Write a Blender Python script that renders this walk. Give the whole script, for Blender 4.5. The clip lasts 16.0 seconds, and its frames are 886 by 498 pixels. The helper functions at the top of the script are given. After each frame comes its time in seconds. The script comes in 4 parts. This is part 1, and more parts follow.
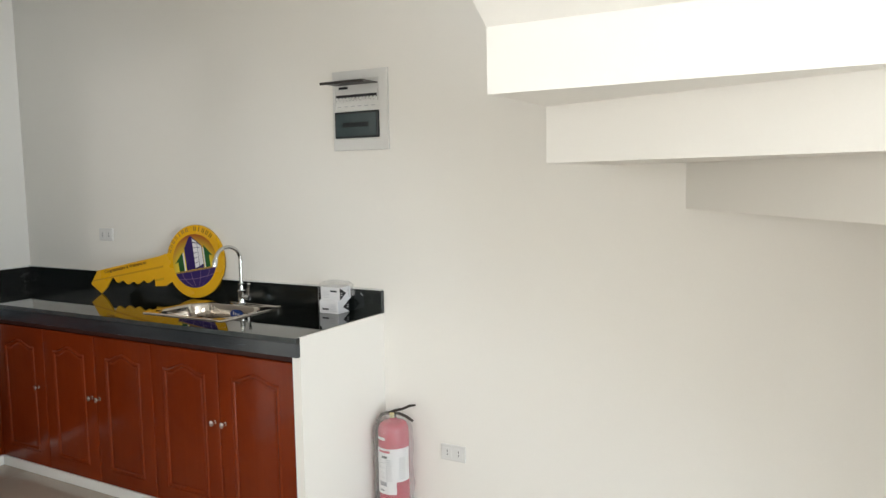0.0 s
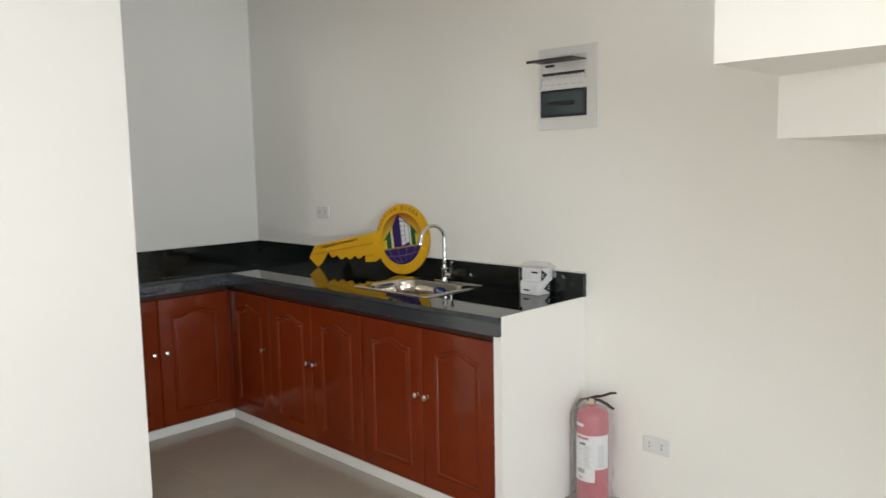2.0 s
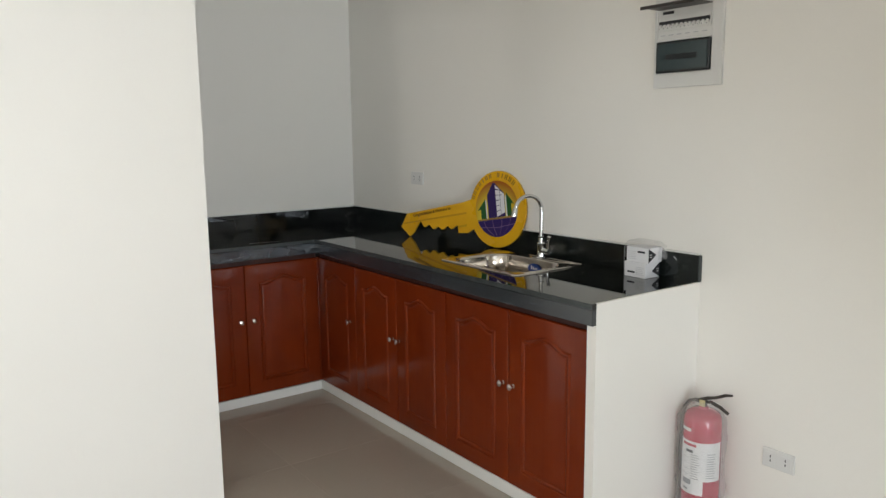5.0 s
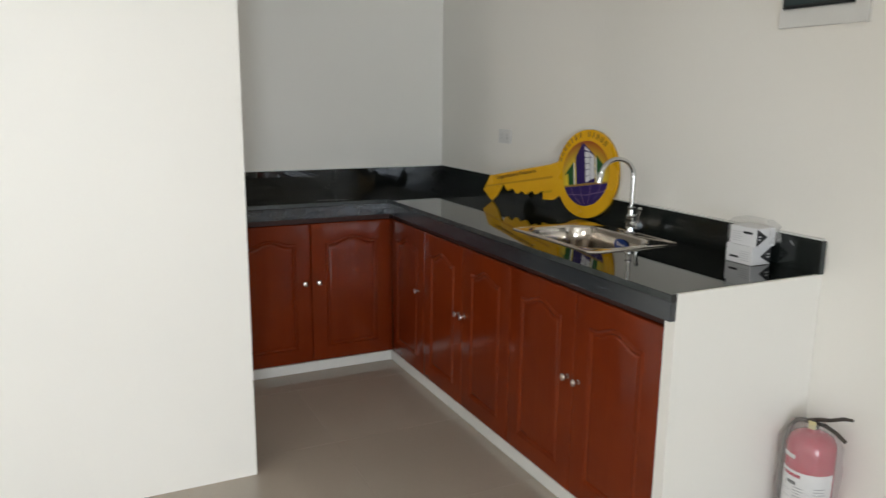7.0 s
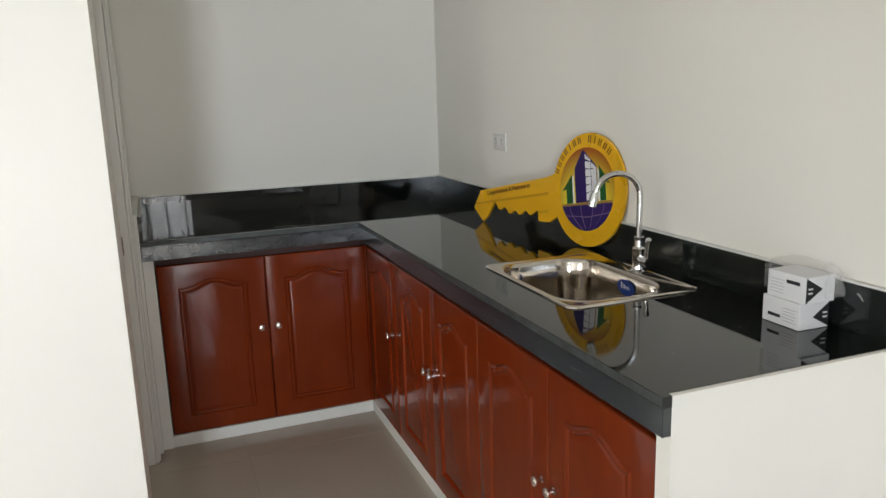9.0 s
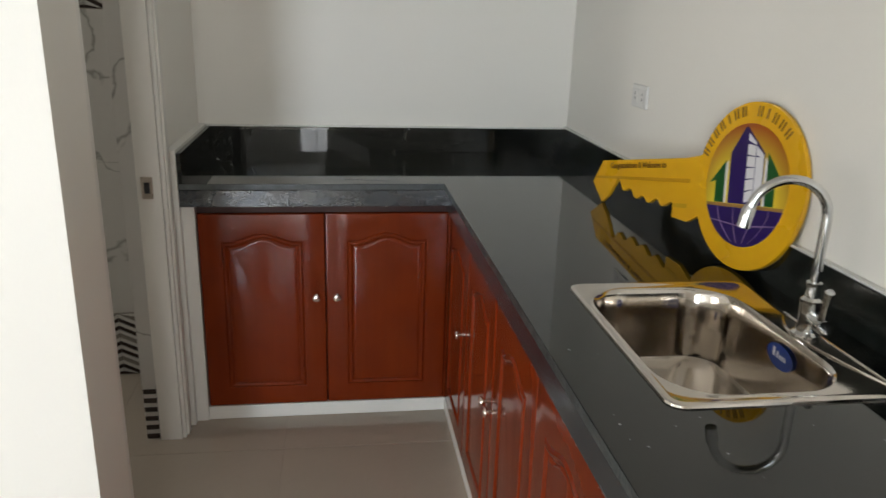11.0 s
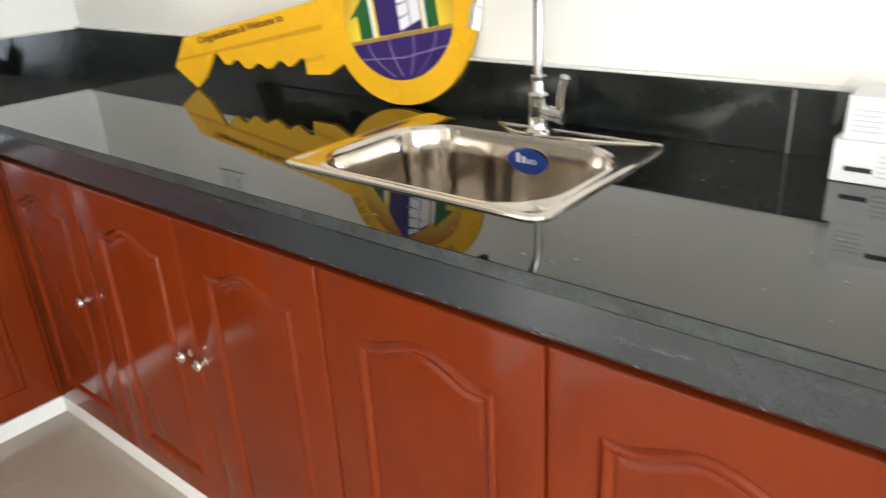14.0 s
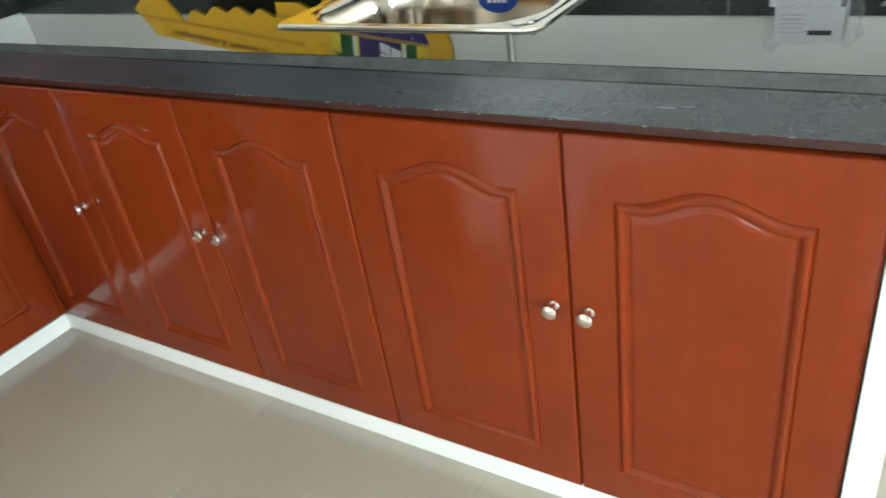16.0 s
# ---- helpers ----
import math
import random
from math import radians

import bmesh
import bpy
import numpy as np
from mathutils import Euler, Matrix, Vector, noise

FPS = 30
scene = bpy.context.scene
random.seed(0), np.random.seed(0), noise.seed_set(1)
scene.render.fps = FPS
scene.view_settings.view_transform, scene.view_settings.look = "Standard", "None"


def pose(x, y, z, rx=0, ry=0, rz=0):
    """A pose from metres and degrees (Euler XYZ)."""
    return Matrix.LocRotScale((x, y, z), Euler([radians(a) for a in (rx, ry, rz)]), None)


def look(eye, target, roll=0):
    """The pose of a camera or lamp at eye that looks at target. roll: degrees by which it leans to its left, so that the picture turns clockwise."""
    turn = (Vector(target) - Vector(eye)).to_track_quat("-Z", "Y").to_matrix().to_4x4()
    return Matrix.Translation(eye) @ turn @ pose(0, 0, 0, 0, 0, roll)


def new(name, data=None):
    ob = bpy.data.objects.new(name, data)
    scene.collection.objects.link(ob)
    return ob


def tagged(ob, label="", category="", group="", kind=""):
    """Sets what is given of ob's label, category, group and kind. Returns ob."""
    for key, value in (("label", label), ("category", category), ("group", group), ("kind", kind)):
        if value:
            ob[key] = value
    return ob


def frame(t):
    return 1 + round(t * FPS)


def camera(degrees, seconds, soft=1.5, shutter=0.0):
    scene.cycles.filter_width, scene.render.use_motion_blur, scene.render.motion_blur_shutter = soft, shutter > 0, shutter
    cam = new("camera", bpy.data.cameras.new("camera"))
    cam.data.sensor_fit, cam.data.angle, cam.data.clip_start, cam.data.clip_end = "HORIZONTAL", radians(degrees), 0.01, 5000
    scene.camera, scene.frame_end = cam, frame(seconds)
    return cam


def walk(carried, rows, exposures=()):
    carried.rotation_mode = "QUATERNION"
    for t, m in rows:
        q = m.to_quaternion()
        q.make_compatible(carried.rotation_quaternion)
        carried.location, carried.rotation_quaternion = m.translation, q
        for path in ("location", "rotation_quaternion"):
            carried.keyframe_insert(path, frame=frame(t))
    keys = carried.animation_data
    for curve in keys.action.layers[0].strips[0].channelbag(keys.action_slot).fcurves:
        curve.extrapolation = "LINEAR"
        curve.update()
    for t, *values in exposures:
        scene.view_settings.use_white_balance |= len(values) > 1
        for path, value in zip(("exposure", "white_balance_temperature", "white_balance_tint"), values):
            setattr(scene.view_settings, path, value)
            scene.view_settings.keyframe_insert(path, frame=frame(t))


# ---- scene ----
cam = camera(61.5, 16.0, soft=1.4, shutter=0.3)
PATH = [
    (0, (0.043, -0.009, 1.484), (-0.933, 1.726, 1.296), -1),
    (0.5, (0.047, -0.046, 1.493), (-0.937, 1.683, 1.286), -0.8),
    (1, (0.026, -0.05, 1.489), (-1.072, 1.61, 1.293), -0.6),
    (1.5, (0.015, -0.032, 1.49), (-1.239, 1.515, 1.303), -0.6),
    (2, (-0.009, 0.003, 1.472), (-1.398, 1.424, 1.248), -1.1),
    (2.5, (-0.02, 0.029, 1.486), (-1.55, 1.294, 1.244), -1.3),
    (3, (-0.047, 0.048, 1.464), (-1.657, 1.206, 1.208), -1.3),
    (3.2, (-0.054, 0.066, 1.464), (-1.655, 1.233, 1.188), -1.1),
    (5.3, (-0.23, 0.36, 1.451), (-1.824, 1.526, 1.131), -0.6),
    (5.5, (-0.2856, 0.3843, 1.4366), (-1.8922, 1.5218, 1.0829), -0.28),
    (6, (-0.3366, 0.4502, 1.4397), (-2.0858, 1.3331, 1.0385), -1.32),
    (6.5, (-0.3466, 0.5741, 1.4271), (-2.1426, 1.3641, 1.0394), 0.76),
    (7, (-0.3633, 0.7517, 1.4023), (-2.1203, 1.6178, 0.9986), 0.66),
    (7.5, (-0.4618, 0.9051, 1.4041), (-2.1253, 1.9397, 1.001), -0.1),
    (8, (-0.5866, 1.0313, 1.4091), (-2.3101, 1.9662, 1.0144), -1.92),
    (8.5, (-0.6982, 1.1997, 1.3956), (-2.4825, 2.0124, 1.0009), -3.45),
    (8.7, (-0.748, 1.278, 1.412), (-2.554, 2.038, 1.011), -2.8),
    (10.8, (-1.4023, 1.7914, 1.4227), (-3.2806, 2.1591, 0.8423), 1.75),
    (11, (-1.4402, 1.8159, 1.4323), (-3.3268, 2.091, 0.8283), 1.8),
    (11.5, (-1.5902, 1.8452, 1.4192), (-3.5015, 1.9169, 0.8346), 0.77),
    (12, (-1.7674, 1.8458, 1.4206), (-3.6869, 1.7783, 0.8631), -0.78),
    (12.5, (-1.8797, 1.8481, 1.3963), (-3.771, 1.7879, 0.7486), -0.52),
    (13, (-1.9413, 1.8065, 1.345), (-3.7788, 2.1374, 0.6279), 1.64),
    (13.5, (-1.9413, 1.6565, 1.3131), (-3.5446, 2.6056, 0.586), -2.46),
    (14, (-1.886, 1.5359, 1.2432), (-3.0727, 2.9323, 0.4419), -3.19),
    (14.5, (-1.8554, 1.494, 1.241), (-2.8126, 2.9871, 0.3168), -6.22),
    (15, (-1.8506, 1.419, 1.1934), (-2.7163, 2.9076, 0.1762), -8.11),
    (15.3, (-1.8479, 1.3791, 1.18), (-2.6053, 2.902, 0.1277), -7.76),
    (15.4, (-1.8544, 1.3521, 1.1837), (-2.6203, 2.8826, 0.1487), -8.19),
    (15.5, (-1.8554, 1.3552, 1.1862), (-2.6537, 2.8687, 0.1508), -9.11),
    (16, (-1.8937, 1.3098, 1.1845), (-2.8886, 2.7138, 0.1653), -9.34),
]
EXPOSURES = [(0.0, -0.02, 6500, 10), (1.0, -0.1, 6500, 10), (1.5, -0.18, 6500, 10), (2.0, -0.2, 6500, 10), (3.0, -0.37, 6500, 10), (5.5, -0.33, 6500, 10), (6.5, -0.34, 6500, 10), (8.5, -0.16, 6500, 10), (12.0, 0.04, 6500, 10), (12.6, 0.12, 6500, 10), (13.0, 0.42, 6500, 10), (13.5, 0.96, 6500, 10), (14.5, 1.18, 6500, 10), (15.3, 1.18, 6500, 10), (15.5, 0.98, 6450, 9), (16.0, 1.2, 5850, -4)]
walk(cam, [(t, look(eye, target, roll)) for t, eye, target, roll in PATH], EXPOSURES)

# ---- plan, metres ----
WALL_Y = 2.775          # wall behind the sink
BACK_X = -4.50          # wall at the end of the kitchen
EAST_X = 4.20           # front of the house
SOUTH_Y = -1.70
CEIL = 2.65
BATH_X, BATH_Y = -2.972, 1.270   # outer corner of the bathroom block
TOP, APRON, SPLASH, KICK = 0.880, 0.802, 0.980, 0.052
FRONT_Y, FRONT_X = 2.172, -3.888  # worktop edges
END_X = -1.840
DOOR_Y, DOOR_X = 2.197, -3.914    # faces of the cabinet doors

# ---- light ----
world = bpy.data.worlds.new("sky")
scene.world = world
world.use_nodes = True
wn = world.node_tree.nodes
sky = wn.new("ShaderNodeTexSky")
sky.sky_type, sky.sun_disc = "NISHITA", False
sky.sun_elevation, sky.sun_rotation = radians(50), radians(150)
world.node_tree.links.new(sky.outputs[0], wn["Background"].inputs[0])
wn["Background"].inputs[1].default_value = 0.12
sun = new("sun", bpy.data.lights.new("sun", "SUN"))
sun.data.energy, sun.data.angle, sun.data.color = 2.5, radians(0.6), (1.0, 0.95, 0.88)
sun.matrix_world = look((0, 0, 0), (-0.25, -0.6, -0.8))


def opening_light(name, x, y, z, width, height, watts, rz, colour=(0.94, 0.98, 1.0)):
    """An area lamp at an opening, as sky light or added fill."""
    lamp = new(name, bpy.data.lights.new(name, "AREA"))
    lamp.data.shape, lamp.data.size, lamp.data.size_y = "RECTANGLE", width, height
    lamp.data.energy, lamp.data.color = watts, colour
    lamp.matrix_world = pose(x, y, z, 90, 0, rz)
    return lamp


opening_light("door_daylight", EAST_X + 0.16, -0.50, 1.06, 1.00, 2.05, 208, 90, (0.80, 0.90, 1.0))
opening_light("window_daylight", EAST_X + 0.16, 1.63, 1.26, 0.80, 2.45, 72, 90, (0.95, 0.95, 0.95))
# Added fill for the sink wall and doors; this side window is unseen.
opening_light("side_fill_light", -0.5, SOUTH_Y - 0.14, 1.45, 1.45, 1.05, 38, 0, (0.98, 0.95, 0.91))
# Added lamp that brightens the bathroom; its window is invented and unseen.
opening_light("bathroom_fill_light", -3.65, SOUTH_Y - 0.14, 1.75, 0.55, 0.55, 15, 0, (1.0, 0.965, 0.91))

# ---- materials ----
def material(name, colour, rough=0.5, metal=0.0, vary=0.08, scale=6.0, fine=90.0, bump=0.03, coat=0.0, second=None, spec=0.5, contrast=0.0):
    """A surface with variation at two scales, world-sized, and a fine relief."""
    m = bpy.data.materials.new(name)
    m.use_nodes = True
    nt = m.node_tree
    n, l = nt.nodes, nt.links
    b = n["Principled BSDF"]
    geo = n.new("ShaderNodeNewGeometry")
    big, small = n.new("ShaderNodeTexNoise"), n.new("ShaderNodeTexNoise")
    big.inputs["Scale"].default_value, big.inputs["Detail"].default_value = scale, 4
    small.inputs["Scale"].default_value, small.inputs["Detail"].default_value = fine, 3
    for t in (big, small):
        l.new(geo.outputs["Position"], t.inputs["Vector"])
    mix = n.new("ShaderNodeMix")
    mix.data_type = "RGBA"
    c2 = second or tuple(c * (1 - vary * 2) for c in colour)
    mix.inputs["A"].default_value, mix.inputs["B"].default_value = (*colour, 1), (*c2, 1)
    add = n.new("ShaderNodeMath")
    add.operation = "MULTIPLY_ADD"
    l.new(small.outputs["Fac"], add.inputs[0])
    add.inputs[1].default_value = 0.45
    half = n.new("ShaderNodeMath")
    half.operation = "MULTIPLY"
    l.new(big.outputs["Fac"], half.inputs[0])
    half.inputs[1].default_value = 0.6
    l.new(half.outputs[0], add.inputs[2])
    fac = add.outputs[0]
    if contrast:
        cr = n.new("ShaderNodeMapRange")
        cr.inputs["From Min"].default_value, cr.inputs["From Max"].default_value = 0.52 - 0.5 * contrast, 0.52 + 0.5 * contrast
        l.new(fac, cr.inputs["Value"])
        fac = cr.outputs[0]
    l.new(fac, mix.inputs["Factor"])
    l.new(mix.outputs["Result"], b.inputs["Base Color"])
    rr = n.new("ShaderNodeMapRange")
    rr.inputs["To Min"].default_value, rr.inputs["To Max"].default_value = max(rough * 0.8, 0.01), min(rough * 1.2, 1)
    l.new(big.outputs["Fac"], rr.inputs["Value"])
    l.new(rr.outputs[0], b.inputs["Roughness"])
    b.inputs["Metallic"].default_value = metal
    b.inputs["Specular IOR Level"].default_value = spec
    b.inputs["Coat Weight"].default_value = coat
    b.inputs["Coat Roughness"].default_value = 0.06
    if bump:
        bp = n.new("ShaderNodeBump")
        bp.inputs["Strength"].default_value, bp.inputs["Distance"].default_value = bump, 0.004
        l.new(add.outputs[0], bp.inputs["Height"])
        l.new(bp.outputs[0], b.inputs["Normal"])
    return m


def granite_material():
    m = material("black_granite", (0.0085, 0.0100, 0.0088), 0.016, 0, 0.3, 9, 130, 0.0, second=(0.0035, 0.0042, 0.0038), spec=0.56, contrast=0.3)
    n, l = m.node_tree.nodes, m.node_tree.links
    b = n["Principled BSDF"]
    geo = n.new("ShaderNodeNewGeometry")
    vor = n.new("ShaderNodeTexVoronoi")
    vor.inputs["Scale"].default_value = 230
    l.new(geo.outputs["Position"], vor.inputs["Vector"])
    ramp = n.new("ShaderNodeValToRGB")
    ramp.color_ramp.elements[0].position, ramp.color_ramp.elements[0].color = 0.0, (1, 1, 1, 1)
    ramp.color_ramp.elements[1].position, ramp.color_ramp.elements[1].color = 0.30, (0, 0, 0, 1)
    l.new(vor.outputs["Distance"], ramp.inputs[0])
    cloud = n.new("ShaderNodeTexNoise")
    cloud.inputs["Scale"].default_value = 25
    l.new(geo.outputs["Position"], cloud.inputs["Vector"])
    mul = n.new("ShaderNodeMath")
    mul.operation = "MULTIPLY"
    l.new(ramp.outputs[0], mul.inputs[0])
    l.new(cloud.outputs["Fac"], mul.inputs[1])
    mix = n.new("ShaderNodeMix")
    mix.data_type = "RGBA"
    old = b.inputs["Base Color"].links[0].from_socket
    l.new(mul.outputs[0], mix.inputs["Factor"])
    l.new(old, mix.inputs["A"])
    mix.inputs["B"].default_value = (0.060, 0.068, 0.064, 1)
    wipe = n.new("ShaderNodeTexNoise")
    wipe.inputs["Scale"].default_value, wipe.inputs["Detail"].default_value, wipe.inputs["Distortion"].default_value = 5.5, 7, 1.4
    l.new(geo.outputs["Position"], wipe.inputs["Vector"])
    dust = n.new("ShaderNodeMapRange")
    dust.inputs["From Min"].default_value, dust.inputs["From Max"].default_value = 0.50, 0.80
    dust.inputs["To Max"].default_value = 0.22
    l.new(wipe.outputs["Fac"], dust.inputs["Value"])
    film = n.new("ShaderNodeMix")
    film.data_type = "RGBA"
    film.inputs["B"].default_value = (0.085, 0.082, 0.072, 1)
    l.new(dust.outputs[0], film.inputs["Factor"])
    l.new(mix.outputs["Result"], film.inputs["A"])
    l.new(film.outputs["Result"], b.inputs["Base Color"])
    dull = n.new("ShaderNodeMapRange")
    dull.inputs["From Min"].default_value, dull.inputs["From Max"].default_value = 0.45, 0.80
    dull.inputs["To Min"].default_value, dull.inputs["To Max"].default_value = 0.014, 0.075
    l.new(wipe.outputs["Fac"], dull.inputs["Value"])
    l.new(dull.outputs[0], b.inputs["Roughness"])
    return m


def edge_material():
    """Sawn granite, half polished, with marks drawn along its length."""
    m = material("sawn_granite_edge", (0.034, 0.043, 0.052), 0.2, 0, 0.3, 11, 260, 0.16, second=(0.012, 0.0155, 0.0195), spec=1.0, contrast=0.95)
    n, l = m.node_tree.nodes, m.node_tree.links
    b = n["Principled BSDF"]
    geo = n.new("ShaderNodeNewGeometry")
    stretch = n.new("ShaderNodeMapping")
    stretch.inputs["Scale"].default_value = (5, 5, 42)
    l.new(geo.outputs["Position"], stretch.inputs["Vector"])
    drag = n.new("ShaderNodeTexNoise")
    drag.inputs["Scale"].default_value, drag.inputs["Detail"].default_value = 1.0, 5
    l.new(stretch.outputs[0], drag.inputs["Vector"])
    rng = n.new("ShaderNodeMapRange")
    rng.inputs["From Min"].default_value, rng.inputs["From Max"].default_value = 0.35, 0.68
    rng.inputs["To Min"].default_value, rng.inputs["To Max"].default_value = 0.15, 0.28
    l.new(drag.outputs["Fac"], rng.inputs["Value"])
    l.new(rng.outputs[0], b.inputs["Roughness"])
    mix = n.new("ShaderNodeMix")
    mix.data_type = "RGBA"
    pale = n.new("ShaderNodeMapRange")
    pale.inputs["From Min"].default_value, pale.inputs["From Max"].default_value = 0.55, 0.75
    pale.inputs["To Max"].default_value = 0.12
    l.new(drag.outputs["Fac"], pale.inputs["Value"])
    l.new(pale.outputs[0], mix.inputs["Factor"])
    l.new(b.inputs["Base Color"].links[0].from_socket, mix.inputs["A"])
    mix.inputs["B"].default_value = (0.085, 0.097, 0.104, 1)
    l.new(mix.outputs["Result"], b.inputs["Base Color"])
    return m


def wood_material():
    m = material("mahogany_varnish", (0.218, 0.0318, 0.0060), 0.12, 0, 0.2, 2.4, 8, 0.004, coat=0.0, second=(0.128, 0.0154, 0.0033), spec=0.26, contrast=0.8)
    n, l = m.node_tree.nodes, m.node_tree.links
    b = n["Principled BSDF"]
    geo = n.new("ShaderNodeNewGeometry")
    stretch = n.new("ShaderNodeMapping")
    stretch.inputs["Scale"].default_value = (60, 60, 2.2)
    l.new(geo.outputs["Position"], stretch.inputs["Vector"])
    grain = n.new("ShaderNodeTexNoise")
    grain.inputs["Scale"].default_value, grain.inputs["Detail"].default_value = 1.0, 5
    l.new(stretch.outputs[0], grain.inputs["Vector"])
    mix = n.new("ShaderNodeMix")
    mix.data_type, mix.blend_type = "RGBA", "MULTIPLY"
    mix.inputs["Factor"].default_value = 0.18
    old = b.inputs["Base Color"].links[0].from_socket
    ramp = n.new("ShaderNodeValToRGB")
    ramp.color_ramp.elements[0].position, ramp.color_ramp.elements[0].color = 0.3, (0.6, 0.55, 0.5, 1)
    ramp.color_ramp.elements[1].position = 0.7
    l.new(grain.outputs["Fac"], ramp.inputs[0])
    l.new(old, mix.inputs["A"])
    l.new(ramp.outputs[0], mix.inputs["B"])
    l.new(mix.outputs["Result"], b.inputs["Base Color"])
    return m


def marble_material():
    m = material("marble_tile", (0.62, 0.61, 0.58), 0.12, 0, 0.05, 3, 40, 0.0)
    n, l = m.node_tree.nodes, m.node_tree.links
    b = n["Principled BSDF"]
    geo = n.new("ShaderNodeNewGeometry")
    wav = n.new("ShaderNodeTexNoise")
    wav.inputs["Scale"].default_value, wav.inputs["Detail"].default_value, wav.inputs["Distortion"].default_value = 1.7, 5, 0.8
    l.new(geo.outputs["Position"], wav.inputs["Vector"])
    ramp = n.new("ShaderNodeValToRGB")
    e = ramp.color_ramp.elements
    e[0].position, e[0].color = 0.488, (1, 1, 1, 1)
    e[1].position, e[1].color = 0.512, (1, 1, 1, 1)
    mid = e.new(0.50)
    mid.color = (0.38, 0.38, 0.36, 1)
    l.new(wav.outputs["Fac"], ramp.inputs[0])
    mix = n.new("ShaderNodeMix")
    mix.data_type, mix.blend_type = "RGBA", "MULTIPLY"
    mix.inputs["Factor"].default_value = 0.8
    l.new(b.inputs["Base Color"].links[0].from_socket, mix.inputs["A"])
    l.new(ramp.outputs[0], mix.inputs["B"])
    l.new(mix.outputs["Result"], b.inputs["Base Color"])
    return m


def tile_material():
    m = material("floor_tile_beige", (0.465, 0.408, 0.340), 0.06, 0, 0.05, 2.5, 55, 0.0)
    n, l = m.node_tree.nodes, m.node_tree.links
    b = n["Principled BSDF"]
    info = n.new("ShaderNodeObjectInfo")
    val = n.new("ShaderNodeMapRange")
    val.inputs["To Min"].default_value, val.inputs["To Max"].default_value = 0.985, 1.015
    l.new(info.outputs["Random"], val.inputs["Value"])
    hsv = n.new("ShaderNodeHueSaturation")
    l.new(val.outputs[0], hsv.inputs["Value"])
    l.new(b.inputs["Base Color"].links[0].from_socket, hsv.inputs["Color"])
    l.new(hsv.outputs[0], b.inputs["Base Color"])
    return m


def glass_material(name, tint, alpha, rough=0.05, creases=0.0):
    """Clear film or pane: mostly see-through, with a gloss."""
    m = bpy.data.materials.new(name)
    m.use_nodes = True
    n, l = m.node_tree.nodes, m.node_tree.links
    b = n["Principled BSDF"]
    geo = n.new("ShaderNodeNewGeometry")
    wr = n.new("ShaderNodeTexNoise")
    wr.inputs["Scale"].default_value, wr.inputs["Detail"].default_value = 45, 4
    l.new(geo.outputs["Position"], wr.inputs["Vector"])
    rng = n.new("ShaderNodeMapRange")
    rng.inputs["From Min"].default_value, rng.inputs["From Max"].default_value = 0.4, 0.75
    rng.inputs["To Min"].default_value, rng.inputs["To Max"].default_value = alpha * 0.6, alpha * 1.9
    l.new(wr.outputs["Fac"], rng.inputs["Value"])
    l.new(rng.outputs[0], b.inputs["Alpha"])
    if creases:
        fold = n.new("ShaderNodeTexNoise")
        fold.inputs["Scale"].default_value, fold.inputs["Detail"].default_value, fold.inputs["Distortion"].default_value = 19, 1, 1.6
        l.new(geo.outputs["Position"], fold.inputs["Vector"])
        ramp = n.new("ShaderNodeValToRGB")
        e = ramp.color_ramp.elements
        e[0].position, e[0].color = 0.47, (0, 0, 0, 1)
        e[1].position, e[1].color = 0.53, (0, 0, 0, 1)
        mid = e.new(0.50)
        mid.color = (creases, creases, creases, 1)
        l.new(fold.outputs["Fac"], ramp.inputs[0])
        top = n.new("ShaderNodeMath")
        top.operation = "ADD"
        top.inputs[1].default_value = alpha
        l.new(ramp.outputs[0], top.inputs[0])
        l.new(top.outputs[0], b.inputs["Alpha"])
    b.inputs["Base Color"].default_value = (*tint, 1)
    b.inputs["Roughness"].default_value = rough
    bp = n.new("ShaderNodeBump")
    bp.inputs["Strength"].default_value, bp.inputs["Distance"].default_value = 0.3, 0.01
    l.new(wr.outputs["Fac"], bp.inputs["Height"])
    l.new(bp.outputs[0], b.inputs["Normal"])
    return m


def disc_material(name, centre, radius, inner, outer):
    """Printed face fading from one colour in the middle to another at the rim."""
    m = material(name, inner, 0.3, bump=0)
    n, l = m.node_tree.nodes, m.node_tree.links
    b = n["Principled BSDF"]
    geo = n.new("ShaderNodeNewGeometry")
    dist = n.new("ShaderNodeVectorMath")
    dist.operation = "DISTANCE"
    dist.inputs[1].default_value = centre
    l.new(geo.outputs["Position"], dist.inputs[0])
    ramp = n.new("ShaderNodeValToRGB")
    e = ramp.color_ramp.elements
    e[0].position, e[0].color = 0.42, (*inner, 1)
    e[1].position, e[1].color = 0.88, (*outer, 1)
    div = n.new("ShaderNodeMath")
    div.operation = "DIVIDE"
    l.new(dist.outputs["Value"], div.inputs[0])
    div.inputs[1].default_value = radius
    l.new(div.outputs[0], ramp.inputs[0])
    l.new(ramp.outputs[0], b.inputs["Base Color"])
    return m


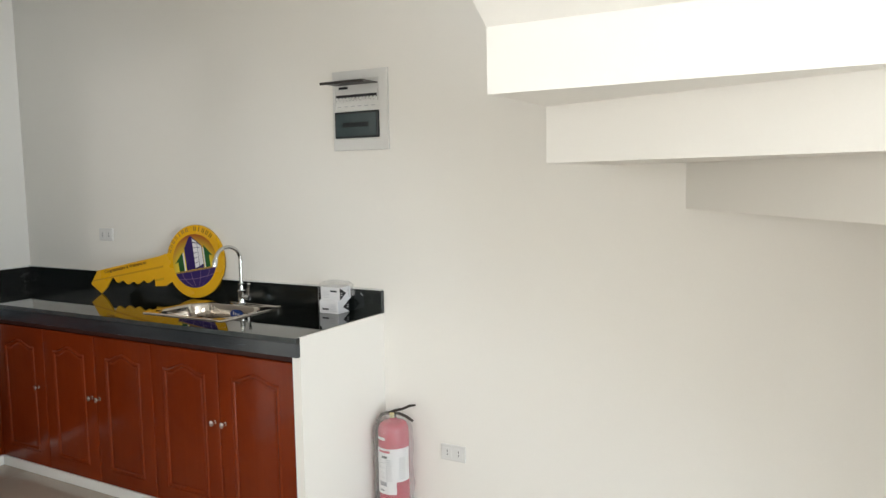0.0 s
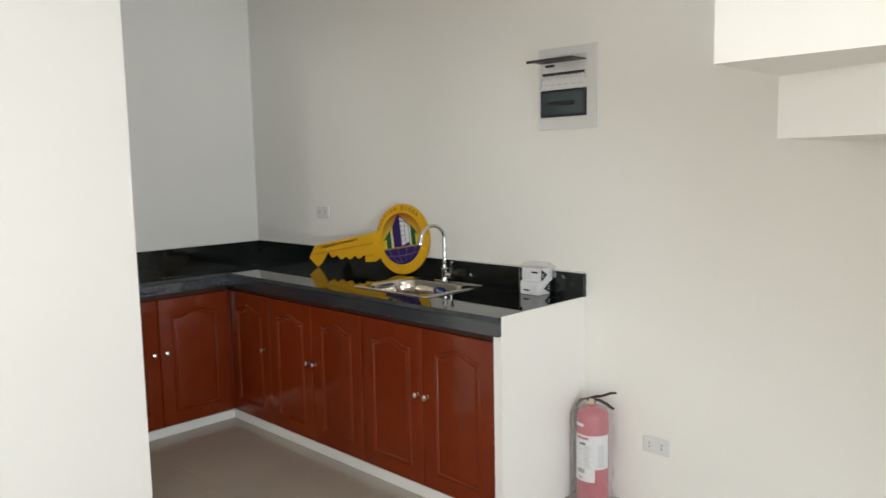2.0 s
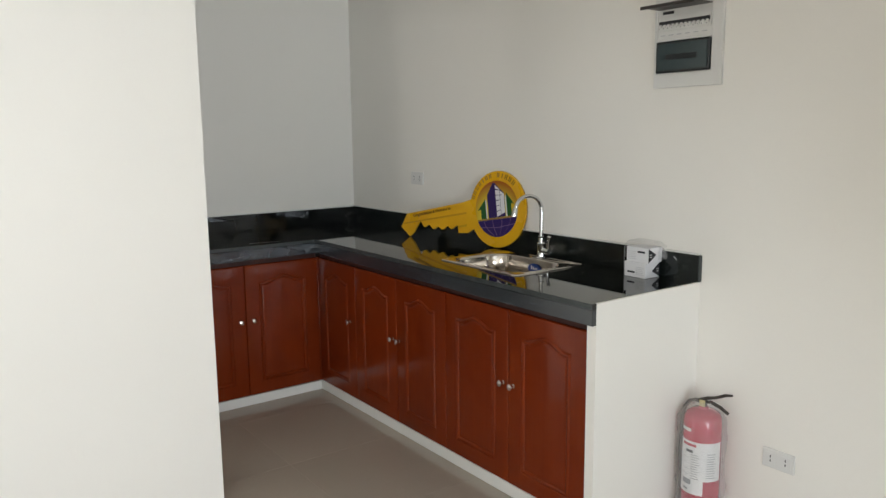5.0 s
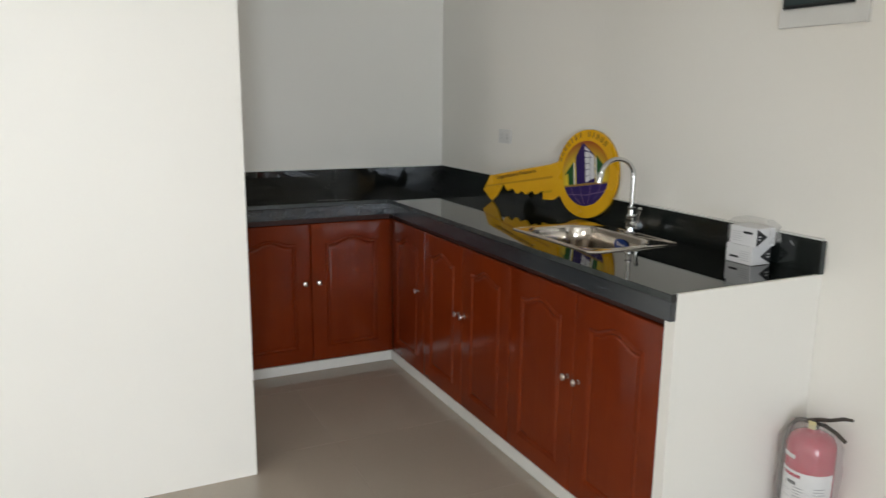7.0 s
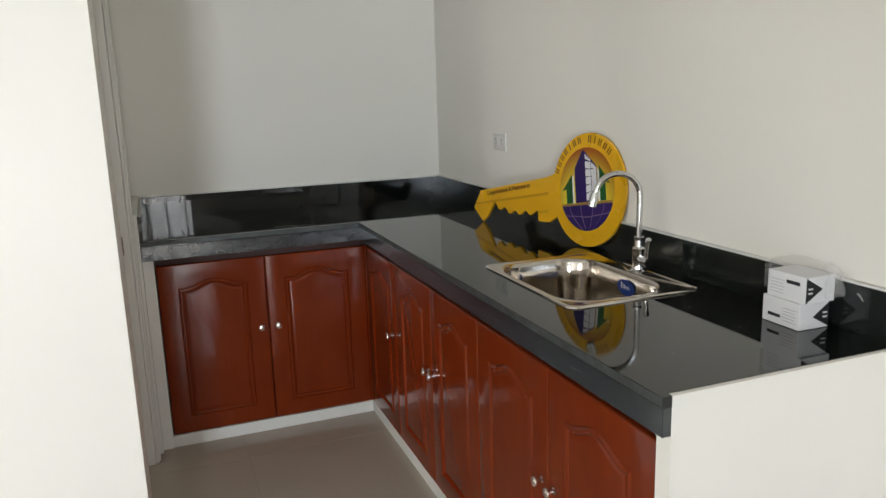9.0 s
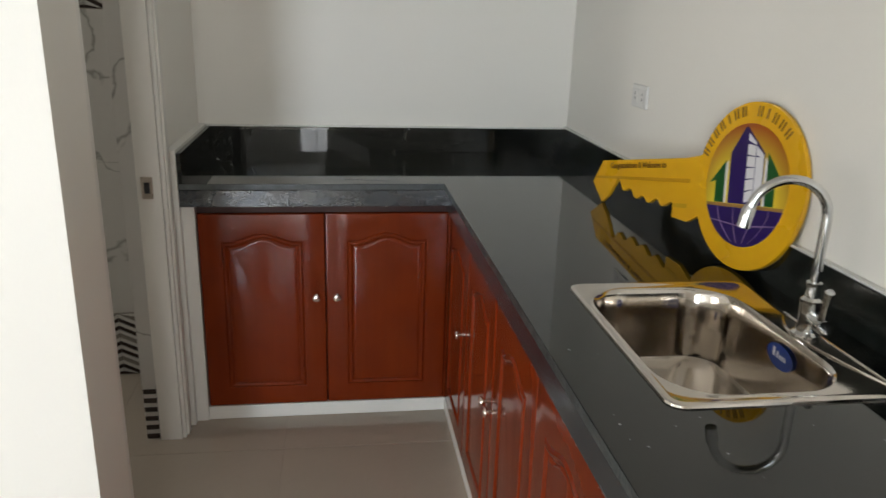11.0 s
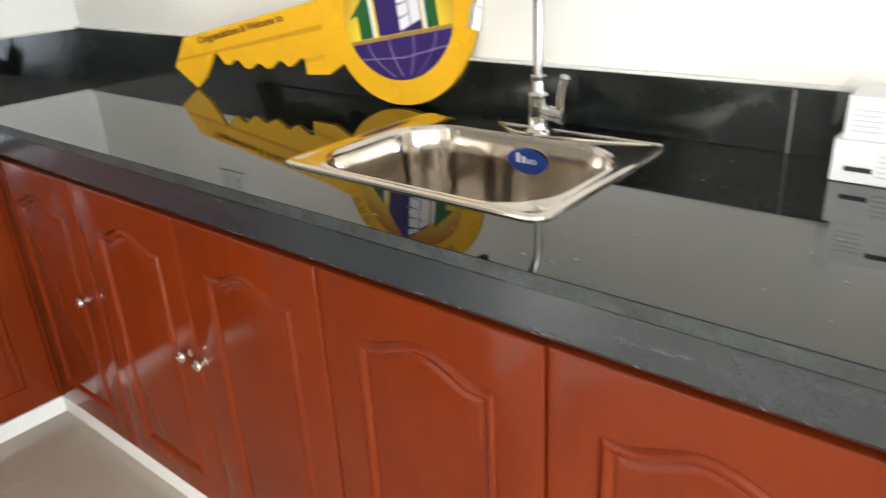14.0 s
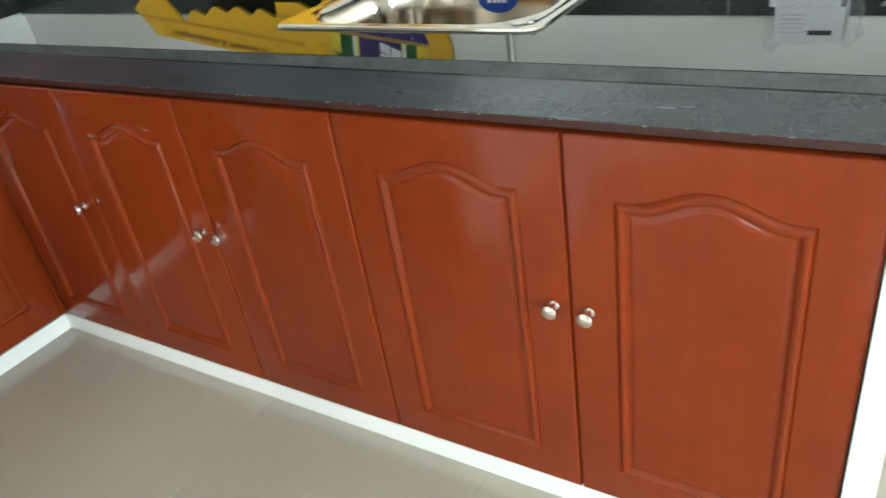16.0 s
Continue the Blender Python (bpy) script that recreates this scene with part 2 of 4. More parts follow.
PAINT = material("cream_white_paint", (0.885, 0.855, 0.793), 0.5, 0, 0.02, 1.3, 140, 0.05)
TRIM = material("white_gloss_paint", (0.80, 0.78, 0.73), 0.3, 0, 0.03, 5, 80, 0.03)
CEIL_PAINT = material("flat_ceiling_white", (0.86, 0.86, 0.84), 0.8, 0, 0.02, 2, 100, 0.03)
GRANITE = granite_material()
ROUGH_GRANITE = edge_material()
CUT_GRANITE = material("chiselled_granite_edge", (0.060, 0.069, 0.070), 0.38, 0, 0.3, 25, 150, 0.9, second=(0.020, 0.024, 0.024), contrast=0.35)
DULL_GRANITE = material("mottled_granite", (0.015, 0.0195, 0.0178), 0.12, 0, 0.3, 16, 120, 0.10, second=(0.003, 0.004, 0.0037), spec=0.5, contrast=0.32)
WOOD = wood_material()
# Cabinet wood darkened: the shade in the door gaps is in this colour.
GAP = material("cabinet_gap_shade", (0.040, 0.0075, 0.003), 0.6, 0, 0.1)
GROUT = material("grey_grout", (0.42, 0.365, 0.30), 0.8, 0, 0.1, 10, 100, 0.05)
CAULK = material("white_caulk", (0.78, 0.77, 0.73), 0.5, 0, 0.04, 12, 90, 0.1)
TILE = tile_material()
MARBLE = marble_material()
STEEL = material("brushed_steel", (0.66, 0.61, 0.555), 0.10, 1.0, 0.1, 14, 200, 0.05)
CHROME = material("chrome", (0.62, 0.62, 0.61), 0.06, 1.0, 0.03, 8, 100, 0.0)
KNOB = material("satin_nickel", (0.80, 0.72, 0.65), 0.16, 1.0, 0.05, 8, 100, 0.0)
PLASTIC = material("white_plastic", (0.74, 0.73, 0.70), 0.35, 0, 0.03, 10, 80, 0.01)
DARK = material("black_plastic", (0.02, 0.02, 0.022), 0.4, 0, 0.1, 10, 80, 0.02)
SMOKE = material("smoked_cover", (0.050, 0.074, 0.078), 0.2, 0, 0.15, 10, 50, 0.0)
GREY = material("grey_print", (0.30, 0.30, 0.31), 0.5, 0, 0.1)
RED = material("red_enamel", (0.47, 0.016, 0.050), 0.25, 0, 0.08, 9, 90, 0.01, coat=0.4)
PRINT = material("pale_grey_print", (0.50, 0.50, 0.51), 0.5, 0, 0.1)
PAPER = material("white_label", (0.78, 0.77, 0.76), 0.5, 0, 0.03, 10, 90, 0.0)
CARD = material("white_card", (0.78, 0.77, 0.77), 0.55, 0, 0.03, 10, 90, 0.03)
BRASS = material("yellow_tag", (0.62, 0.54, 0.28), 0.4, 0, 0.1)
YELLOW = material("yellow_print", (0.83, 0.48, 0.012), 0.28, 0, 0.08, 3.5, 60, 0.0, second=(0.74, 0.36, 0.008))
KEY_EDGE = material("ochre_board_edge", (0.45, 0.27, 0.04), 0.5, 0, 0.1)
PURPLE = material("purple_print", (0.030, 0.012, 0.125), 0.3, 0, 0.1)
LILAC = material("lilac_print", (0.30, 0.20, 0.33), 0.3, 0, 0.1)
GREEN = material("green_print", (0.012, 0.105, 0.022), 0.3, 0, 0.1)
BROWN_BAND = material("tan_print", (0.40, 0.22, 0.05), 0.35, 0, 0.1)
BROWN = material("brown_print", (0.20, 0.085, 0.008), 0.4, 0, 0.1)
WHITE = material("white_print", (0.80, 0.78, 0.80), 0.3, 0, 0.03)
BLUE = material("blue_sticker", (0.012, 0.05, 0.27), 0.3, 0, 0.1)
FILM = glass_material("clear_plastic_film", (0.88, 0.85, 0.84), 0.17, 0.12, 0.06)
HOSE = material("grey_black_rubber", (0.16, 0.15, 0.14), 0.5, 0, 0.1, 10, 80, 0.02)
LEVER = material("dark_lever_metal", (0.07, 0.06, 0.05), 0.35, 0.6, 0.1, 10, 80, 0.02)
INNER = material("smoked_inner", (0.006, 0.010, 0.012), 0.35, 0, 0.1, 10, 50, 0.0)
PANE = glass_material("window_pane", (0.9, 0.95, 0.95), 0.06, 0.02)
MOSAIC_DARK = material("dark_mosaic", (0.045, 0.032, 0.026), 0.2, 0, 0.2)
MOSAIC_GREY = material("grey_mosaic", (0.26, 0.24, 0.21), 0.2, 0, 0.1)
PAVING = material("concrete_paving", (0.38, 0.36, 0.33), 0.85, 0, 0.15, 3, 60, 0.2)
EARTH = material("dry_ground", (0.20, 0.18, 0.12), 0.95, 0, 0.25, 0.6, 8, 0.2)


# ---- mesh helpers ----
def box(bm, x0, x1, y0, y1, z0, z1, bevel=0.0, segments=2):
    v = bmesh.ops.create_cube(bm, size=1.0, matrix=Matrix.LocRotScale(((x0 + x1) / 2, (y0 + y1) / 2, (z0 + z1) / 2), None, (x1 - x0, y1 - y0, z1 - z0)))["verts"]
    if bevel:
        edges = list({e for w in v for e in w.link_edges})
        bmesh.ops.bevel(bm, geom=edges, offset=bevel, segments=segments, profile=0.5, affect="EDGES")
    return bm


def boxes(*specs):
    bm = bmesh.new()
    for spec in specs:
        box(bm, *spec)
    return bm


def link(name, bm, mat, smooth=False, sharp=38):
    me = bpy.data.meshes.new(name)
    bmesh.ops.recalc_face_normals(bm, faces=bm.faces)
    bm.to_mesh(me)
    bm.free()
    me.materials.append(mat)
    if smooth:
        me.shade_smooth()
        me.set_sharp_from_angle(angle=radians(sharp))
    return new(name, me)


def part(name, bm, mat, parent, label="", smooth=False, sharp=38):
    ob = link(name, bm, mat, smooth, sharp)
    ob.parent = parent
    return tagged(ob, label)


def thing(name, m, label, category, group=""):
    ob = new(name)
    ob.empty_display_size = 0.05
    ob.matrix_world = m
    return tagged(ob, label, category, group)


def structure(name, bm, mat, label=""):
    return tagged(link(name, bm, mat), label, kind="structure")


def lathe(bm, profile, segments=24, m=Matrix()):
    """Turns (radius, height) pairs round the z axis of m."""
    rings = []
    for r, z in profile:
        if r < 1e-5:
            rings.append([bm.verts.new(m @ Vector((0, 0, z)))])
        else:
            rings.append([bm.verts.new(m @ Vector((r * math.cos(a), r * math.sin(a), z))) for a in (2 * math.pi * i / segments for i in range(segments))])
    for a, b in zip(rings, rings[1:]):
        for i in range(segments):
            j = (i + 1) % segments
            if len(a) == 1 and len(b) > 1:
                bm.faces.new((a[0], b[i], b[j]))
            elif len(b) == 1 and len(a) > 1:
                bm.faces.new((a[i], a[j], b[0]))
            elif len(a) > 1:
                bm.faces.new((a[i], a[j], b[j], b[i]))
    return bm


def tube(bm, points, radius, segments=12, caps=True):
    """A round pipe along a line of points."""
    pts = [Vector(p) for p in points]
    side = None
    rings = []
    for i, p in enumerate(pts):
        way = (pts[min(i + 1, len(pts) - 1)] - pts[max(i - 1, 0)]).normalized()
        if side is None:
            side = way.orthogonal().normalized()
        side = (side - way * side.dot(way)).normalized()
        up = way.cross(side)
        r = radius[i] if isinstance(radius, (list, tuple)) else radius
        rings.append([bm.verts.new(p + r * (math.cos(a) * side + math.sin(a) * up)) for a in (2 * math.pi * k / segments for k in range(segments))])
    for a, b in zip(rings, rings[1:]):
        for k in range(segments):
            j = (k + 1) % segments
            bm.faces.new((a[k], a[j], b[j], b[k]))
    if caps:
        bm.faces.new(rings[0])
        bm.faces.new(rings[-1])
    return bm


def prism(bm, outline, y0, y1):
    """An upright plate: outline in (x, z), from y0 (front) to y1."""
    a = [bm.verts.new((x, y0, z)) for x, z in outline]
    b = [bm.verts.new((x, y1, z)) for x, z in outline]
    bm.faces.new(a)
    bm.faces.new(list(reversed(b)))
    for i in range(len(a)):
        j = (i + 1) % len(a)
        bm.faces.new((a[i], b[i], b[j], a[j]))
    return bm


def slab(bm, outline, z0, z1):
    """A level plate: outline in (x, y), from z0 to z1."""
    a = [bm.verts.new((x, y, z0)) for x, y in outline]
    b = [bm.verts.new((x, y, z1)) for x, y in outline]
    bm.faces.new(list(reversed(a)))
    bm.faces.new(b)
    for i in range(len(a)):
        j = (i + 1) % len(a)
        bm.faces.new((a[i], a[j], b[j], b[i]))
    return bm


def arc(cx, cz, r, a0, a1, n):
    return [(cx + r * math.cos(radians(a0 + (a1 - a0) * i / n)), cz + r * math.sin(radians(a0 + (a1 - a0) * i / n))) for i in range(n + 1)]


def rounded(x0, x1, y0, y1, r, n=8):
    pts = []
    for cx, cy, a in ((x1 - r, y1 - r, 0), (x0 + r, y1 - r, 90), (x0 + r, y0 + r, 180), (x1 - r, y0 + r, 270)):
        pts += arc(cx, cy, r, a, a + 90, n)
    return pts


# ---- walls, floor, ceiling ----
T = 0.12
structure("wall_north", boxes((BACK_X - T, EAST_X + T, WALL_Y, WALL_Y + T, -0.1, CEIL)), PAINT, "cream white painted wall behind the sink")
structure("wall_west", boxes((BACK_X - T, BACK_X, BATH_Y - T, WALL_Y, -0.1, CEIL)), PAINT, "cream white painted wall at the kitchen's end")
WX0, WX1, WZ0, WZ1 = -1.25, 0.25, 0.90, 2.00
# Side and bathroom openings are added for the two fill lamps.
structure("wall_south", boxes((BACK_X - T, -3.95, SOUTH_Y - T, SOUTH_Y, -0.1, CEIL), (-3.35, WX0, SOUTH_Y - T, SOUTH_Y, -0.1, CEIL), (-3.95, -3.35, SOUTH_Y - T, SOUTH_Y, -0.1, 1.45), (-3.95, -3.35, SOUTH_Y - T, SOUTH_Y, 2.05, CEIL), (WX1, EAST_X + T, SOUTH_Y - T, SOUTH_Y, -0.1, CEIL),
                              (WX0, WX1, SOUTH_Y - T, SOUTH_Y, -0.1, WZ0), (WX0, WX1, SOUTH_Y - T, SOUTH_Y, WZ1, CEIL)), PAINT, "plain painted side wall with added, unseen windows")
DY0, DY1, DZ = -1.02, 0.02, 2.10
VY0, VY1, VZ0, VZ1 = 1.20, 2.06, 0.00, 2.52
structure("wall_east", boxes((EAST_X, EAST_X + T, SOUTH_Y, DY0, -0.1, CEIL), (EAST_X, EAST_X + T, DY0, DY1, DZ, CEIL), (EAST_X, EAST_X + T, DY1, VY0, -0.1, CEIL),
                             (EAST_X, EAST_X + T, VY0, VY1, -0.1, VZ0), (EAST_X, EAST_X + T, VY0, VY1, VZ1, CEIL), (EAST_X, EAST_X + T, VY1, WALL_Y, -0.1, CEIL)), PAINT, "plain painted front wall with a doorway and a window")
structure("ceiling", boxes((BACK_X - T, EAST_X + T, SOUTH_Y - T, WALL_Y + T, CEIL, CEIL + 0.12)), CEIL_PAINT, "flat white ceiling")
# bathroom block
JX0, JX1, JZ = -3.815, -3.185, 2.05
structure("wall_bathroom_side", boxes((BATH_X - T, BATH_X, SOUTH_Y, BATH_Y - T, -0.1, CEIL)), PAINT, "bright white painted side of the bathroom block")
structure("wall_bathroom_door", boxes((JX1, BATH_X, BATH_Y - T, BATH_Y, -0.1, CEIL), (BACK_X, JX0, BATH_Y - T, BATH_Y, -0.1, CEIL), (JX0, JX1, BATH_Y - T, BATH_Y, JZ, CEIL)), PAINT, "white painted wall with the bathroom doorway")
structure("wall_bathroom_back", boxes((BACK_X - T, -4.312, SOUTH_Y, BATH_Y - T, -0.1, CEIL)), GROUT, "tiled back wall of the bathroom")
# sub-floor and ground outside
structure("floor", boxes((BACK_X - T, EAST_X + T, SOUTH_Y - T, WALL_Y + T, -0.14, -0.0012)), GROUT, "beige glazed floor tiles with thin grey joints")
structure("ground", boxes((-60, 60, -60, 60, -0.30, -0.20)), EARTH, "dry bare ground outside the house")
structure("pavement", boxes((EAST_X + T, EAST_X + 4.0, -4, 4, -0.20, -0.06)), PAVING, "grey concrete forecourt")


def door_frame(name, label, x0, x1, z1, y0, y1, face):
    """A lining with a flat architrave on the kitchen side."""
    ob = structure(name, boxes((x0, x0 + 0.022, y0, y1, 0, z1, 0.002), (x1 - 0.022, x1, y0, y1, 0, z1, 0.002), (x0 + 0.022, x1 - 0.022, y0, y1, z1 - 0.022, z1, 0.002)), TRIM, label)
    a, b = x0 - 0.064, x0 + 0.014
    part("architrave", boxes((a, b, y1 + 0.0005, face, 0, z1 + 0.05, 0.004), (a + 0.02, b - 0.02, face - 0.002, face + 0.006, 0, z1 + 0.03, 0.003)), TRIM, ob)
    part("architrave", boxes((x0 + 0.014, x1 - 0.014, y1 + 0.0005, face, z1 - 0.014, z1 + 0.05, 0.004)), TRIM, ob)
    return ob


frame_1 = door_frame("door_1", "white painted frame of the bathroom doorway", JX0 + 0.001, JX1 - 0.001, JZ - 0.001, 1.198, BATH_Y, BATH_Y + 0.013)
part("strike_plate", boxes((JX0 + 0.0235, JX0 + 0.0265, 1.212, 1.246, 0.855, 0.925, 0.001)), STEEL, frame_1, "small steel strike plate")
part("latch_hole", boxes((JX0 + 0.0267, JX0 + 0.0275, 1.221, 1.237, 0.873, 0.907)), DARK, frame_1)


def window(name, label, m, w, h, bars):
    """A steel-framed window, glass to the outside, built in the xz plane."""
    ob = structure(name, boxes((0, w, -0.03, 0.03, 0, 0.04, 0.003), (0, w, -0.03, 0.03, h - 0.04, h, 0.003), (0, 0.04, -0.03, 0.03, 0.04, h - 0.04, 0.003), (w - 0.04, w, -0.03, 0.03, 0.04, h - 0.04, 0.003)), TRIM, label)
    ob.matrix_world = m
    for i in range(1, bars):
        part("glazing_bar", boxes((w * i / bars - 0.012, w * i / bars + 0.012, -0.02, 0.02, 0.04, h - 0.04, 0.002)), TRIM, ob)
    part("glazing_bar", boxes((0.04, w - 0.04, -0.018, 0.018, h * 0.5 - 0.012, h * 0.5 + 0.012, 0.002)), TRIM, ob)
    pane = part("pane", boxes((0.04, w - 0.04, -0.003, 0.003, 0.04, h - 0.04)), PANE, ob, "clear glass pane")
    pane.visible_shadow = False
    return ob


window("window_1", "tall white framed front window with glazing bars", pose(EAST_X + 0.06, VY0, VZ0, 0, 0, 90), VY1 - VY0, VZ1 - VZ0, 3)
# Invented window round the bathroom fill lamp.
window("added_window_3", "small white framed bathroom window, added unseen for fill light", pose(-3.95, SOUTH_Y - 0.06, 1.45), 0.60, 0.60, 2)
# Invented window round the side fill lamp.
window("added_window_2", "white framed side window with glazing bars, added unseen for fill", pose(WX0, SOUTH_Y - 0.06, WZ0), WX1 - WX0, WZ1 - WZ0, 4)
door_2 = structure("door_2", boxes((EAST_X - 0.01, EAST_X + T + 0.01, DY0 + 0.001, DY0 + 0.041, 0, DZ - 0.001, 0.003), (EAST_X - 0.01, EAST_X + T + 0.01, DY1 - 0.041, DY1 - 0.001, 0, DZ - 0.001, 0.003),
                                   (EAST_X - 0.01, EAST_X + T + 0.01, DY0 + 0.041, DY1 - 0.041, DZ - 0.041, DZ - 0.001, 0.003)), TRIM, "white frame of the open front doorway")

# ---- stair with winders ----
PX, PY, SX = 0.292, 1.700, -0.783
LEVELS = (1.857, 1.692, 1.525, 1.361, 1.196)
stair = structure("stair", slab(bmesh.new(), [(PX, PY), (PX, PY + 0.002), (SX, 2.10), (SX, PY)], LEVELS[1], LEVELS[1] + 0.33), PAINT, "white plastered winding staircase seen from below")
part("winder", slab(bmesh.new(), [(PX, PY + 0.003), (-0.512, WALL_Y), (SX, WALL_Y), (SX, 2.1005)], LEVELS[2], LEVELS[2] + 0.33), PAINT, stair)
part("winder", slab(bmesh.new(), [(PX, PY + 0.004), (PX, WALL_Y), (-0.5115, WALL_Y)], LEVELS[3], LEVELS[3] + 0.33), PAINT, stair)
# upper flight: a sloping slab with steps on it
GO, RISE = 0.25, 0.165
bm = bmesh.new()
flight = [(PY - 0.0005, LEVELS[0]), (PY - 0.0005, CEIL - 0.002), (PY - GO * (CEIL - LEVELS[0]) / RISE, CEIL - 0.002)]
a = [bm.verts.new((SX, y, z)) for y, z in flight]
b = [bm.verts.new((PX, y, z)) for y, z in flight]
bm.faces.new(a), bm.faces.new(b)
for i in range(3):
    bm.faces.new((a[i], a[(i + 1) % 3], b[(i + 1) % 3], b[i]))
part("upper_flight", bm, PAINT, stair)
part("riser_wall", boxes((SX, PX, PY, PY + 0.02, LEVELS[1] + 0.331, CEIL - 0.002)), PAINT, stair)
bm = bmesh.new()
for i in range(7):
    top = LEVELS[4] + 0.165 - 0.165 * i
    box(bm, PX + 0.0005 + GO * i, PX + GO * (i + 1), PY + 0.004, WALL_Y - 0.0005, max(top - 0.36, 0.0), top)
part("lower_flight", bm, PAINT, stair)

# ---- kitchen base: plinth, end wall, worktop ----
plinth = structure("plinth", boxes((FRONT_X - 0.61, END_X - 0.041, DOOR_Y + 0.004, WALL_Y - 0.001, 0.0, KICK, 0.003), (BACK_X + 0.001, DOOR_X - 0.004, 1.3125, DOOR_Y + 0.0035, 0.0, KICK, 0.003)), TRIM, "white painted masonry plinth under the cabinets")
structure("counter_end_wall", boxes((END_X - 0.041, END_X, DOOR_Y - 0.004, WALL_Y - 0.001, 0, TOP - 0.024), (END_X - 0.0115, END_X, DOOR_Y - 0.0035, WALL_Y - 0.001, TOP - 0.024, TOP - 0.001)), PAINT, "white plastered end wall of the counter")
structure("counter_side_strip", boxes((BACK_X + 0.001, FRONT_X + 0.006, BATH_Y + 0.0005, 1.300, 0, SPLASH + 0.010, 0.002), (BACK_X + 0.001, DOOR_X + 0.003, 1.3002, 1.342, 0, APRON - 0.002, 0.002)), TRIM, "white plaster strip beside the counter")

SINK = (-2.895, -2.366, 2.300, 2.698)
HOLE = (SINK[0] + 0.02, SINK[1] - 0.02, SINK[2] + 0.02, SINK[3] - 0.02)
z0, z1 = TOP - 0.022, TOP
X_IN = FRONT_X
gx = [BACK_X + 0.001, X_IN, HOLE[0], HOLE[1], END_X - 0.0125, END_X]
gy = [1.3005, FRONT_Y, DOOR_Y - 0.0045, HOLE[2], HOLE[3], WALL_Y - 0.001]
bm = bmesh.new()
grid = {}
for i in range(5):
    for j in range(5):
        run = i == 0 or j > 0
        if not run or (i == 2 and j == 3) or (i == 4 and j > 1):
            continue
        quad = []
        for a, b in ((i, j), (i + 1, j), (i + 1, j + 1), (i, j + 1)):
            if (a, b) not in grid:
                grid[(a, b)] = bm.verts.new((gx[a], gy[b], z1))
            quad.append(grid[(a, b)])
        bm.faces.new(quad)
low = bmesh.ops.extrude_face_region(bm, geom=bm.faces[:])
bmesh.ops.translate(bm, vec=(0, 0, z0 - z1), verts=[g for g in low["geom"] if isinstance(g, bmesh.types.BMVert)])
worktop = structure("worktop", bm, GRANITE, "polished black granite worktop in an L shape")
part("apron", boxes((X_IN + 0.0025, END_X - 0.0005, FRONT_Y + 0.002, FRONT_Y + 0.022, APRON, z0 - 0.0005, 0.0015), (X_IN - 0.022, X_IN - 0.002, 1.3005, FRONT_Y + 0.022, APRON, z0 - 0.0005, 0.0015)), ROUGH_GRANITE, worktop, "dull sawn granite front edge")
part("edge_strip", boxes((X_IN + 0.0005, END_X - 0.0002, FRONT_Y - 0.0012, FRONT_Y - 0.0002, z0 + 0.003, z1 - 0.001), (X_IN + 0.0002, X_IN + 0.0012, 1.302, FRONT_Y, z0 + 0.003, z1 - 0.001)), CUT_GRANITE, worktop, "rough cut edge of the slab")
S = 0.018
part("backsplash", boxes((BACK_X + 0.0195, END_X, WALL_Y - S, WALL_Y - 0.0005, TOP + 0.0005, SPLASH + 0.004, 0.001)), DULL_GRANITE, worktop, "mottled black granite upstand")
part("backsplash", boxes((BACK_X + 0.0005, BACK_X + S, 1.3005, WALL_Y - 0.0005, TOP + 0.0005, SPLASH, 0.001)), GRANITE, worktop)
part("backsplash", boxes((BACK_X + 0.0195, X_IN - 0.001, 1.3005, 1.3005 + 0.014, TOP + 0.0005, SPLASH, 0.001)), GRANITE, worktop)
part("caulk_line", boxes((BACK_X + 0.0005, END_X, WALL_Y - S + 0.002, WALL_Y - 0.0005, SPLASH + 0.0043, SPLASH + 0.0095, 0.001), (BACK_X + 0.0005, BACK_X + S - 0.002, 1.301, WALL_Y - S, SPLASH + 0.0003, SPLASH + 0.006, 0.001)), CAULK, worktop, "white caulk along the upstand")

part("joint", boxes((-2.1990, -2.1955, WALL_Y - S - 0.0004, WALL_Y - S + 0.001, TOP + 0.001, SPLASH + 0.002)), GREY, worktop, "pale joint between granite pieces")
part("splash_end", boxes((END_X + 0.0002, END_X + 0.005, WALL_Y - S, WALL_Y - 0.0005, TOP + 0.0005, SPLASH + 0.003, 0.001)), CUT_GRANITE, worktop, "rough cut end of the upstand")
random.seed(11)


def flecks(name, spots, mat, label):
    """Small irregular dried spots lying on a surface: (centre, axis a, axis b, size)."""
    bm = bmesh.new()
    for c, a, b, r in spots:
        n = 9
        ring = [bm.verts.new(Vector(c) + r * (0.6 + 0.6 * random.random()) * (math.cos(2 * math.pi * i / n) * Vector(a) + math.sin(2 * math.pi * i / n) * Vector(b))) for i in range(n)]
        bm.faces.new(ring)
    return tagged(part(name, bm, mat, worktop), label, kind="stuff")


EX_, EY_, EZ_ = (1, 0, 0), (0, 1, 0), (0, 0, 1)
spots = [((-1.947 + 0.0022 * k, WALL_Y - S - 0.0004 - 0.00002 * k, 0.964 - 0.0025 * k), (1, 0, -0.5), (0.2, 0, 0.6), 0.0055 - 0.0008 * k) for k in range(5)]
spots += [((random.uniform(-3.8, -1.9), random.uniform(2.20, 2.29), TOP + 0.0004), EX_, EY_, random.uniform(0.0008, 0.0024)) for _ in range(30)]
spots += [((random.uniform(-2.35, -1.87), random.uniform(2.20, 2.70), TOP + 0.0004), EX_, EY_, random.uniform(0.0008, 0.0026)) for _ in range(26)]
